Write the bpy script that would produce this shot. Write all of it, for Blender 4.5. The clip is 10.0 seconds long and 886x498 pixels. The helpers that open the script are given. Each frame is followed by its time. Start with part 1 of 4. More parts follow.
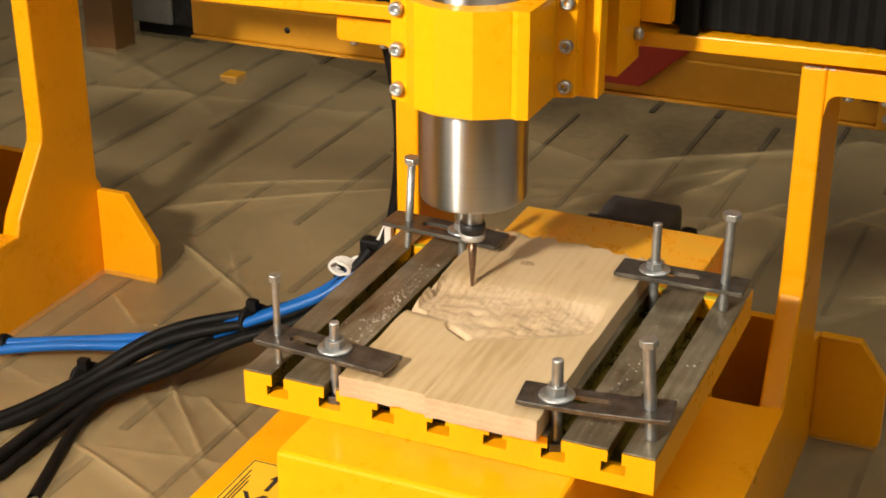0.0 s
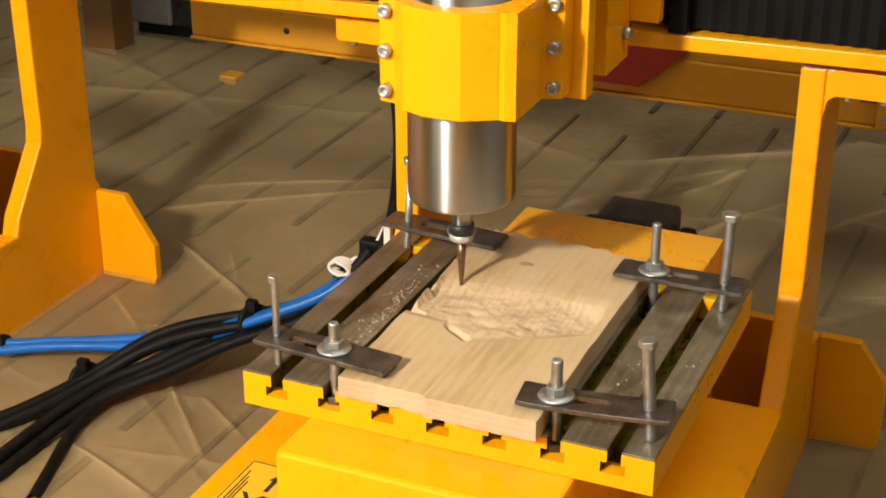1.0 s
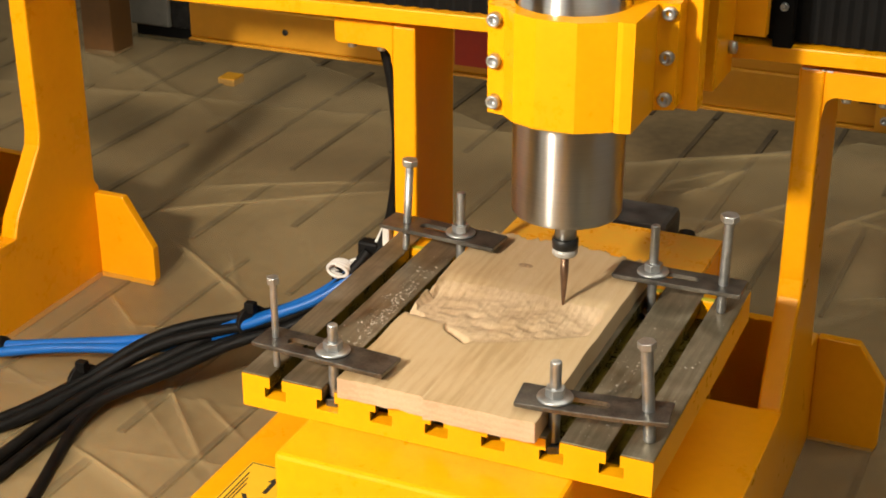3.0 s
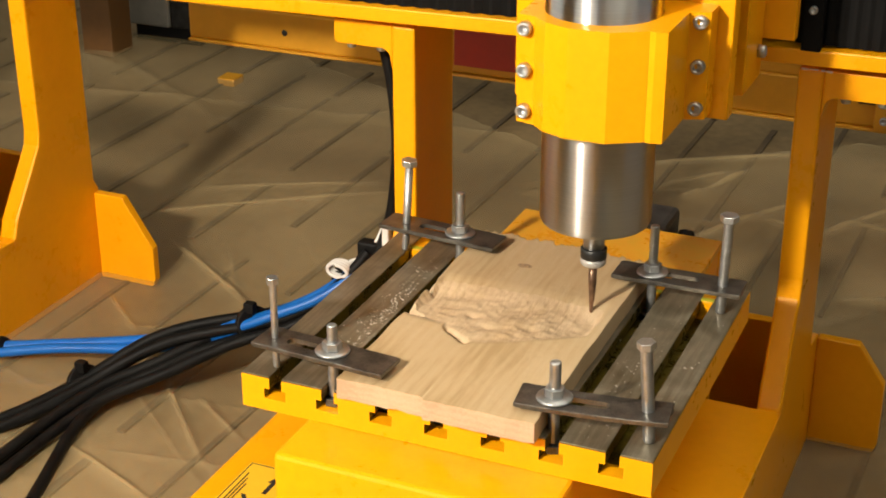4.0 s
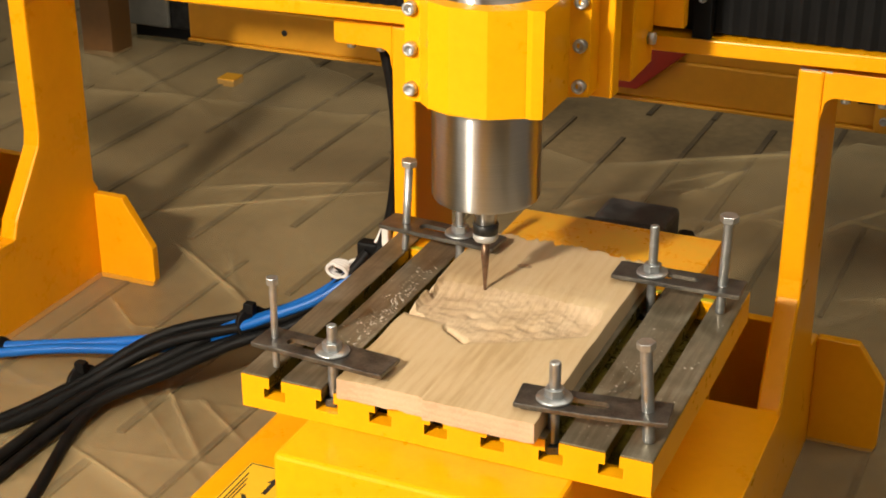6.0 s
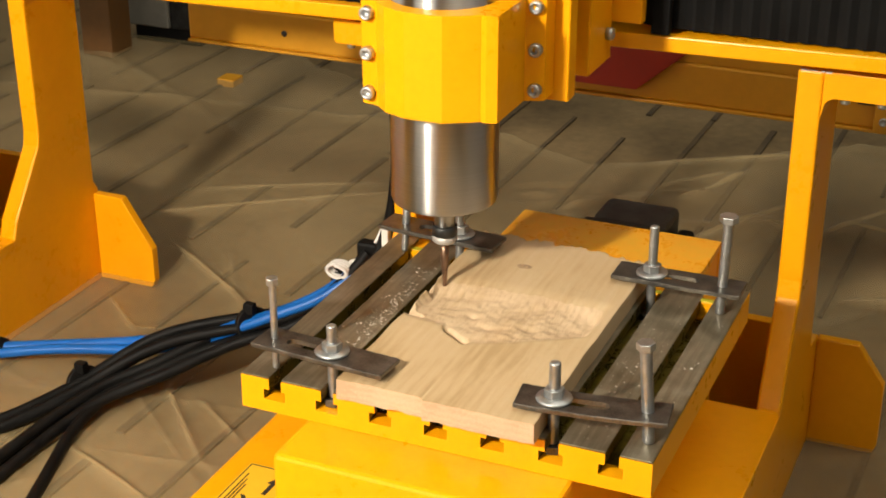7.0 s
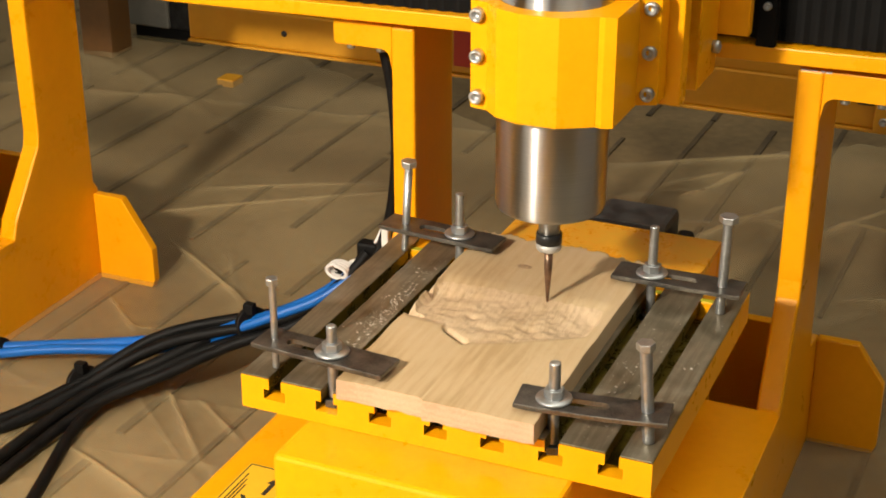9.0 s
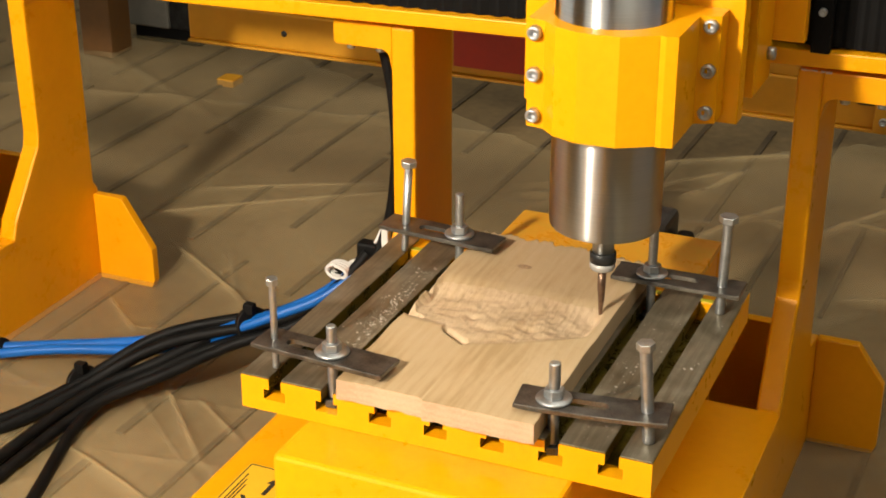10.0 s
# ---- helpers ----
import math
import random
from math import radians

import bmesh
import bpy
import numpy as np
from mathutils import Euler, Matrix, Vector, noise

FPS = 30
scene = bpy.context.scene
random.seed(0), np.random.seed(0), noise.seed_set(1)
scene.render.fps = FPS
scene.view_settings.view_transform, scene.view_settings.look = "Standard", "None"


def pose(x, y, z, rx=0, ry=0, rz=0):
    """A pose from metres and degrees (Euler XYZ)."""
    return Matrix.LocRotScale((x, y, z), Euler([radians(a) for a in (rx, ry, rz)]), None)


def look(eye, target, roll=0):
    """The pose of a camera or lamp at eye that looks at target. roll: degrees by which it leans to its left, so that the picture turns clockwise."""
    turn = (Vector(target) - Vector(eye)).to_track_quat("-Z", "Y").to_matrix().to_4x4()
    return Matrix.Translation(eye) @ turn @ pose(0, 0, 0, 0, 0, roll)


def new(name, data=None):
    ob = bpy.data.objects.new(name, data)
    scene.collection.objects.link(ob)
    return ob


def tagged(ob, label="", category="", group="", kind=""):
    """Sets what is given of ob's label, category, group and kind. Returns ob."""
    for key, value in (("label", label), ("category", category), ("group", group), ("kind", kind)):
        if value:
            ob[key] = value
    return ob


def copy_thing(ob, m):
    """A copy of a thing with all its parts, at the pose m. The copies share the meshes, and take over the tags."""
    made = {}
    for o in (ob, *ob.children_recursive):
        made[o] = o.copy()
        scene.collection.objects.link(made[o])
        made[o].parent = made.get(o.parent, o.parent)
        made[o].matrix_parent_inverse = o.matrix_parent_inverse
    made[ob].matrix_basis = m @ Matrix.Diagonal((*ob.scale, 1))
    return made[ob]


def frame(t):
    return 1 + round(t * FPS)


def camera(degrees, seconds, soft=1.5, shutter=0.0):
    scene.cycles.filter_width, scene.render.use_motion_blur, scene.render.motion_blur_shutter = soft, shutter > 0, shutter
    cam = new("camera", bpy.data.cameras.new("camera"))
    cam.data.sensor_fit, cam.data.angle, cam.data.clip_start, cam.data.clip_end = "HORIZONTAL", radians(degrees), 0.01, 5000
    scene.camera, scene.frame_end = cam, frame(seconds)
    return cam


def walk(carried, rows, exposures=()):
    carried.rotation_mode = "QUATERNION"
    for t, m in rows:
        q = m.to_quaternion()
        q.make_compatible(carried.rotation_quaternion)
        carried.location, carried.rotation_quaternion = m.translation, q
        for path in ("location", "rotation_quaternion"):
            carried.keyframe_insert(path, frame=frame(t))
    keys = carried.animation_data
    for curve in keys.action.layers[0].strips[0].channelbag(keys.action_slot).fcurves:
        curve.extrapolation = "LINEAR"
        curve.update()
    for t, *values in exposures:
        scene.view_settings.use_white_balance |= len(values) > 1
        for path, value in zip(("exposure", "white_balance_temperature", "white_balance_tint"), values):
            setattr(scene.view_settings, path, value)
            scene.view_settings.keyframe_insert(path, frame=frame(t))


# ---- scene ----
# Camera: hand-steadied on a stand, with a very slight drift
EYE = Vector((0.5571, -0.8988, 0.8559))


def view(right, down):
    """A pose turned by small angles (in thousandths of a radian) from the main one."""
    yaw = radians(23.3462) + right / 1000
    dip = radians(24.5506) + down / 1000
    way = Vector((-math.sin(yaw) * math.cos(dip), math.cos(yaw) * math.cos(dip), -math.sin(dip)))
    return look(EYE, EYE + way)


cam = camera(32.015, 10.0, soft=1.8, shutter=0.4)
walk(cam, [(0.0, view(1.21, 1.1)), (0.5, view(1.2, 1.02)), (1.0, view(0.7, 0.75)), (1.5, view(0.5, 0.65)),
           (2.0, view(0.12, 0.5)), (2.5, view(0.0, 0.05)), (4.0, view(-0.55, -0.48)), (5.5, view(-0.62, -0.52)),
           (7.0, view(-0.84, -0.95)), (8.5, view(-0.9, -1.03)), (10.0, view(-0.95, -1.1))],
     exposures=[(0.0, 0.0, 6500, 10), (10.0, 0.0, 6500, 10)])

# A work lamp in front of the machine, and dim unseen fill lamps added at the room's openings
SUN_WAY = Vector((0.25, 0.83, -0.55)).normalized()
LAMP = (-0.25, -1.26, 1.18)
world = bpy.data.worlds.new("sky")
scene.world = world
world.use_nodes = True
wn = world.node_tree.nodes
sky = wn.new("ShaderNodeTexSky")
sky.sky_type, sky.sun_disc = "NISHITA", False
sky.sun_elevation = math.asin(-SUN_WAY.z)
sky.sun_rotation = math.atan2(-SUN_WAY.x, -SUN_WAY.y)
wn["Background"].inputs[1].default_value = 0.07
world.node_tree.links.new(sky.outputs[0], wn["Background"].inputs[0])
def fill_light(name, m, sx, sy, watts, color):
    data = bpy.data.lights.new(name, "AREA")
    data.shape, data.size, data.size_y, data.energy, data.color = "RECTANGLE", sx, sy, watts, color
    ob = new(name, data)
    ob.matrix_world = m
    return ob


# unseen area lamps added as side fill, set in the wall openings
fill_light("fill_light", look((-5.9, 0.5, 2.4), (0, 0.3, 0.6)), 5.0, 2.2, 50, (1.0, 0.965, 0.80))
fill_light("fill_light", look((-1.6, -4.9, 2.2), (0, 0.3, 0.5)), 4.4, 2.4, 55, (1.0, 0.965, 0.80))
fill_light("fill_light", look((5.9, 0.5, 2.4), (0, 0.3, 0.6)), 5.0, 2.2, 8, (1.0, 0.965, 0.80))
# added overhead fill for the floor and other upward faces
fill_light("overhead_fill", look((1.5, 0.0, 3.95), (1.5, 0.0, 0.0)), 2.2, 3.0, 74, (1.0, 0.965, 0.80))

lamp_data = bpy.data.lights.new("work_lamp", "AREA")
lamp_data.shape, lamp_data.size, lamp_data.energy, lamp_data.color = "DISK", 0.11, 49, (1.0, 0.89, 0.73)
work_lamp = new("work_lamp", lamp_data)
work_lamp.matrix_world = look(LAMP, (-0.3, 1.3, 0.3))

# ---------------------------------------------------------------- materials


def material(name):
    m = bpy.data.materials.new(name)
    m.use_nodes = True
    t = m.node_tree
    return m, t, t.nodes["Principled BSDF"]


def node(t, kind, **values):
    n = t.nodes.new(kind)
    for k, v in values.items():
        n.inputs[k.replace("_", " ")].default_value = v
    return n


def ramp(t, source, stops):
    n = t.nodes.new("ShaderNodeValToRGB")
    while len(n.color_ramp.elements) < len(stops):
        n.color_ramp.elements.new(0.5)
    for e, (at, c) in zip(n.color_ramp.elements, stops):
        e.position, e.color = at, (*c, 1) if len(c) == 3 else c
    t.links.new(source, n.inputs[0])
    return n


def coords(t, scale=(1, 1, 1), turn=(0, 0, 0), world=False):
    c = t.nodes.new("ShaderNodeNewGeometry" if world else "ShaderNodeTexCoord")
    mp = t.nodes.new("ShaderNodeMapping")
    mp.inputs["Scale"].default_value = scale
    mp.inputs["Rotation"].default_value = turn
    t.links.new(c.outputs["Position" if world else "Object"], mp.inputs[0])
    return mp.outputs[0]


def noise_node(t, vector, scale, detail=4.0, rough=0.55, distort=0.0):
    n = node(t, "ShaderNodeTexNoise", Scale=scale, Detail=detail, Roughness=rough, Distortion=distort)
    t.links.new(vector, n.inputs["Vector"])
    return n.outputs["Fac"]


def bump(t, bsdf, height, strength, distance):
    b = node(t, "ShaderNodeBump", Strength=strength, Distance=distance)
    t.links.new(height, b.inputs["Height"])
    t.links.new(b.outputs[0], bsdf.inputs["Normal"])


def simple(name, c1, c2, scale, rough, metal=0.0, bump_size=0.0, rough_var=0.1, stretch=(1, 1, 1), coat=0.0):
    m, t, b = material(name)
    v = coords(t, stretch, world=True)
    n = noise_node(t, v, scale)
    fine = noise_node(t, v, scale * 9)
    mix = node(t, "ShaderNodeMath")
    mix.operation = "MULTIPLY_ADD"
    mix.inputs[1].default_value = 0.65
    t.links.new(n, mix.inputs[0])
    half = node(t, "ShaderNodeMath")
    half.operation = "MULTIPLY"
    half.inputs[1].default_value = 0.35
    t.links.new(fine, half.inputs[0])
    t.links.new(half.outputs[0], mix.inputs[2])
    t.links.new(ramp(t, mix.outputs[0], [(0.36, c1), (0.64, c2)]).outputs[0], b.inputs["Base Color"])
    r = ramp(t, mix.outputs[0], [(0.3, (rough - rough_var,) * 3), (0.7, (rough + rough_var,) * 3)])
    t.links.new(r.outputs[0], b.inputs["Roughness"])
    b.inputs["Metallic"].default_value = metal
    b.inputs["Coat Weight"].default_value = coat
    if bump_size:
        bump(t, b, fine, 0.35, bump_size)
    return m


YELLOW = simple("yellow_paint", (0.82, 0.342, 0.002), (0.88, 0.374, 0.003), 14, 0.30, bump_size=0.0006, rough_var=0.05)
YELLOW.node_tree.nodes["Principled BSDF"].inputs["Specular IOR Level"].default_value = 0.24
OLD_YELLOW = simple("dull_yellow_paint", (0.52, 0.235, 0.007), (0.62, 0.285, 0.009), 9, 0.5, bump_size=0.0006)
RED = simple("red_paint", (0.27, 0.014, 0.003), (0.34, 0.020, 0.004), 12, 0.55)
BLACK = simple("black_rubber", (0.004, 0.004, 0.004), (0.010, 0.0095, 0.009), 40, 0.5, bump_size=0.0005)
BELLOWS = simple("bellows_fabric", (0.003, 0.003, 0.003), (0.006, 0.006, 0.006), 30, 0.7)
BLUE = simple("blue_hose", (0.004, 0.092, 0.36), (0.008, 0.125, 0.46), 30, 0.4)
BLACK.node_tree.nodes["Principled BSDF"].inputs["Specular IOR Level"].default_value = 0.12
BLUE.node_tree.nodes["Principled BSDF"].inputs["Specular IOR Level"].default_value = 0.3
BELLOWS.node_tree.nodes["Principled BSDF"].inputs["Specular IOR Level"].default_value = 0.12
WHITE = simple("white_plastic", (0.62, 0.60, 0.56), (0.72, 0.70, 0.66), 30, 0.4)
ZINC = simple("zinc_steel", (0.36, 0.37, 0.37), (0.52, 0.53, 0.53), 160, 0.42, 0.9, 0.0004)
CLAMP_STEEL = simple("dark_clamp_steel", (0.07, 0.065, 0.058), (0.19, 0.175, 0.155), 70, 0.36, 0.8, 0.0005)
DARK = simple("dark_metal", (0.02, 0.02, 0.02), (0.05, 0.05, 0.048), 60, 0.4, 0.6)
GREY = simple("grey_paint", (0.16, 0.15, 0.13), (0.21, 0.20, 0.17), 9, 0.5)
BROWN = simple("brown_paint", (0.10, 0.045, 0.010), (0.15, 0.065, 0.014), 9, 0.5)
MOTOR = simple("motor_casing", (0.012, 0.012, 0.013), (0.085, 0.083, 0.08), 60, 0.38, 0.3, 0.0008)
WALL = simple("painted_wall", (0.52, 0.47, 0.40), (0.62, 0.57, 0.49), 1.2, 0.8, bump_size=0.002)
CEIL = simple("ceiling_paint", (0.55, 0.52, 0.47), (0.65, 0.62, 0.56), 1.0, 0.85)
INK = simple("black_ink", (0.012, 0.012, 0.012), (0.02, 0.02, 0.02), 60, 0.6)
LABEL = simple("yellow_label", (0.80, 0.47, 0.02), (0.84, 0.52, 0.03), 60, 0.35)
BIT = simple("carbide_bit", (0.10, 0.060, 0.038), (0.24, 0.14, 0.085), 160, 0.35, 0.7)
NUT = simple("satin_nut_steel", (0.42, 0.40, 0.37), (0.52, 0.50, 0.46), 120, 0.5, 0.4)
DUSTY = simple("dusty_yellow_paint", (0.82, 0.335, 0.003), (0.74, 0.40, 0.035), 26, 0.30, bump_size=0.0005)
# oily slot paint, darkened further by the shade put into its colour
OILY_SHADE = simple("oily_shaded_slot_paint", (0.045, 0.034, 0.008), (0.17, 0.115, 0.012), 45, 0.3, 0.2)
GREEN = simple("yellow_green_paint", (0.45, 0.42, 0.02), (0.55, 0.5, 0.03), 40, 0.5)


def steel_strip_material():
    m, t, b = material("ground_steel")
    long = noise_node(t, coords(t, (260, 14, 40), world=True), 1.0, 5, 0.6)
    blot = noise_node(t, coords(t, (1, 1, 1), world=True), 22, 5, 0.6, 0.4)
    mul = node(t, "ShaderNodeMath")
    mul.operation = "MULTIPLY_ADD"
    mul.inputs[1].default_value, mul.inputs[2].default_value = 0.4, 0.0
    t.links.new(long, mul.inputs[0])
    add = node(t, "ShaderNodeMath")
    add.operation = "MULTIPLY_ADD"
    add.inputs[1].default_value = 0.6
    t.links.new(blot, add.inputs[0])
    t.links.new(mul.outputs[0], add.inputs[2])
    t.links.new(ramp(t, add.outputs[0], [(0.36, (0.12, 0.095, 0.055)), (0.52, (0.22, 0.185, 0.125)), (0.66, (0.34, 0.30, 0.22))]).outputs[0], b.inputs["Base Color"])
    t.links.new(ramp(t, add.outputs[0], [(0.3, (0.3,) * 3), (0.7, (0.52,) * 3)]).outputs[0], b.inputs["Roughness"])
    b.inputs["Metallic"].default_value = 0.55
    bump(t, b, long, 0.25, 0.0004)
    return m


def turned_steel_material():
    m, t, b = material("turned_steel")
    ring = noise_node(t, coords(t, (6, 6, 1500)), 1.0, 4, 0.6)
    soft = noise_node(t, coords(t), 25, 3)
    t.links.new(ramp(t, ring, [(0.3, (0.44, 0.435, 0.42)), (0.7, (0.53, 0.52, 0.505))]).outputs[0], b.inputs["Base Color"])
    t.links.new(ramp(t, soft, [(0.3, (0.29,) * 3), (0.7, (0.35,) * 3)]).outputs[0], b.inputs["Roughness"])
    b.inputs["Metallic"].default_value = 1.0
    b.inputs["Anisotropic"].default_value = 1.0
    tang = t.nodes.new("ShaderNodeTangent")
    tang.direction_type, tang.axis = "RADIAL", "Z"
    b.inputs["Anisotropic Rotation"].default_value = 0.25
    t.links.new(tang.outputs[0], b.inputs["Tangent"])
    return m


def wood_material(name, pale, mid, dark, along, carve=False):
    m, t, b = material(name)
    v = coords(t, along)
    warp = noise_node(t, coords(t, (6, 2.5, 6)), 3.0, 3, 0.5)
    w = node(t, "ShaderNodeTexWave", Scale=1.0, Distortion=5.0, Detail=3.0, Detail_Scale=1.5)
    w.wave_type, w.bands_direction = "BANDS", "Z" if name.startswith("sawn") else "X"
    t.links.new(v, w.inputs["Vector"])
    fibre = noise_node(t, coords(t, tuple(a * 9 for a in along)), 1.0, 5, 0.65)
    add = node(t, "ShaderNodeMath")
    add.operation = "MULTIPLY_ADD"
    add.inputs[1].default_value = 0.10
    t.links.new(w.outputs["Fac"], add.inputs[0])
    sub = node(t, "ShaderNodeMath")
    sub.operation = "MULTIPLY_ADD"
    sub.inputs[1].default_value = 0.50
    t.links.new(fibre, sub.inputs[0])
    t.links.new(warp, add.inputs[2])
    t.links.new(add.outputs[0], sub.inputs[2])
    t.links.new(ramp(t, sub.outputs[0], [(0.58, pale), (0.80, mid), (1.0, dark)]).outputs[0], b.inputs["Base Color"])
    b.inputs["Roughness"].default_value = 0.62
    bump(t, b, fibre, 0.5, 0.0022 if name.startswith("fresh") else 0.0016 if name.startswith("sawn") else 0.0006)
    return m


STEEL = steel_strip_material()
TURNED = turned_steel_material()
WOOD = wood_material("pale_wood", (0.520, 0.382, 0.222), (0.485, 0.345, 0.188), (0.40, 0.27, 0.130), (34, 3, 30))
END_WOOD = wood_material("sawn_end_wood", (0.60, 0.425, 0.285), (0.56, 0.385, 0.25), (0.48, 0.32, 0.20), (60, 60, 60))
CARVED = wood_material("fresh_cut_wood", (0.60, 0.445, 0.282), (0.56, 0.405, 0.245), (0.47, 0.325, 0.18), (34, 4, 30))


def floor_material():
    m, t, b = material("worn_floor")
    v = coords(t, world=True)
    big = noise_node(t, v, 3.2, 5, 0.6)
    fine = noise_node(t, v, 60, 4, 0.6)
    mixv = node(t, "ShaderNodeMath")
    mixv.operation = "MULTIPLY_ADD"
    mixv.inputs[1].default_value = 0.3
    t.links.new(fine, mixv.inputs[0])
    t.links.new(big, mixv.inputs[2])
    t.links.new(ramp(t, mixv.outputs[0], [(0.45, (0.10, 0.066, 0.028)), (0.65, (0.185, 0.124, 0.054)), (0.85, (0.29, 0.20, 0.095))]).outputs[0], b.inputs["Base Color"])
    b.inputs["Roughness"].default_value = 0.7
    bump(t, b, fine, 0.3, 0.002)
    return m


def film_material():
    """Thin polythene: mostly clear, a little milky, glossy on its creases."""
    m, t, b = material("polythene_film")
    v = coords(t, world=True)
    cloud = noise_node(t, v, 5, 5, 0.6, 0.5)
    b.inputs["Base Color"].default_value = (0.51, 0.38, 0.195, 1)
    b.inputs["Roughness"].default_value = 0.15
    milky = ramp(t, cloud, [(0.3, (0.16,) * 3), (0.7, (0.40,) * 3)]).outputs[0]
    # stretched creases turn whitish
    crease = t.nodes.new("ShaderNodeAttribute")
    crease.attribute_name = "crease"
    both = node(t, "ShaderNodeMath")
    both.operation = "ADD"
    t.links.new(milky, both.inputs[0])
    t.links.new(crease.outputs["Fac"], both.inputs[1])
    milky = both.outputs[0]
    t.links.new(milky, b.inputs["Alpha"])
    fold = noise_node(t, coords(t, (7, 1.6, 1), (0, 0, 0.75), world=True), 2.0, 2, 0.5, 0.4)
    bump(t, b, fold, 0.18, 0.02)
    return m


FLOOR = floor_material()
JOINT = simple("dark_floor_joint", (0.040, 0.027, 0.013), (0.13, 0.088, 0.042), 16, 0.8)
FILM = film_material()

# ---------------------------------------------------------------- mesh helpers


def finish(bm, start, edge):
    """Bevel the sharp edges of the faces made since start."""
    if edge:
        faces = set(bm.faces[:][start:])
        bm.normal_update()
        sharp = [e for e in bm.edges if len(e.link_faces) == 2 and e.link_faces[0] in faces and e.calc_face_angle(0) > 0.5]
        bmesh.ops.bevel(bm, geom=sharp, offset=edge, segments=2, profile=0.5, affect="EDGES", clamp_overlap=True)
    return bm


def add_box(bm, x0, y0, z0, x1, y1, z1, edge=0.001):
    start = len(bm.faces)
    m = Matrix.LocRotScale(((x0 + x1) / 2, (y0 + y1) / 2, (z0 + z1) / 2), None, (x1 - x0, y1 - y0, z1 - z0))
    bmesh.ops.create_cube(bm, size=1, matrix=m)
    return finish(bm, start, edge)


def add_prism(bm, outline, axis, a, b, edge=0.001):
    """An outline in two axes, drawn out along the third from a to b. x: (y, z); y: (x, z); z: (x, y)."""
    start = len(bm.faces)

    def put(p, q, h):
        return {"x": (h, p, q), "y": (p, h, q), "z": (p, q, h)}[axis]
    low = [bm.verts.new(put(p, q, a)) for p, q in outline]
    high = [bm.verts.new(put(p, q, b)) for p, q in outline]
    n = len(outline)
    made = [bm.faces.new(low), bm.faces.new(high)]
    made += [bm.faces.new((low[i], low[(i + 1) % n], high[(i + 1) % n], high[i])) for i in range(n)]
    bmesh.ops.recalc_face_normals(bm, faces=made)
    return finish(bm, start, edge)


def add_lathe(bm, profile, m=None, seg=40):
    """A profile of (radius, height) turned round z, then posed by m."""
    m = m or Matrix()
    rings = []
    for r, h in profile:
        rings.append([bm.verts.new(m @ Vector((r * math.cos(2 * math.pi * i / seg), r * math.sin(2 * math.pi * i / seg), h))) for i in range(seg)])
    made = []
    for lo, hi in zip(rings, rings[1:]):
        for i in range(seg):
            f = bm.faces.new((lo[i], lo[(i + 1) % seg], hi[(i + 1) % seg], hi[i]))
            f.smooth = True
            made.append(f)
    made.append(bm.faces.new(rings[0]))
    made.append(bm.faces.new(rings[-1]))
    bmesh.ops.recalc_face_normals(bm, faces=made)
    return bm


def mesh(name, bm, mat):
    data = bpy.data.meshes.new(name)
    bm.to_mesh(data)
    bm.free()
    for one in mat if isinstance(mat, (list, tuple)) else (mat,):
        data.materials.append(one)
    return data


def part(name, bm, mat, parent=None, label=""):
    ob = new(name, mesh(name, bm, mat))
    ob.parent = parent
    return tagged(ob, label)


def thing(name, label, category, group="", kind="", at=None):
    ob = new(name)
    ob.empty_display_size = 0.02
    if at is not None:
        ob.matrix_world = at
    return tagged(ob, label, category, group, kind)


def B():
    return bmesh.new()


def tube(name, points, radius, mat, parent=None, label=""):
    """A hose along smooth points, as a curve with a round section."""
    cu = bpy.data.curves.new(name, "CURVE")
    cu.dimensions, cu.bevel_depth, cu.bevel_resolution, cu.resolution_u = "3D", radius, 4, 10
    s = cu.splines.new("NURBS")
    s.points.add(len(points) - 1)
    for p, xyz in zip(s.points, points):
        p.co = (*xyz, 1)
    s.use_endpoint_u, s.order_u = True, 4
    cu.materials.append(mat)
    ob = new(name, cu)
    ob.parent = parent
    return tagged(ob, label)


T = 0.275          # height of the machine table over the floor
BASE = T - 0.144   # top of the machine's base

# ---------------------------------------------------------------- the workshop
HALL = (-6.0, 6.0, -5.0, 7.0, 3.9)


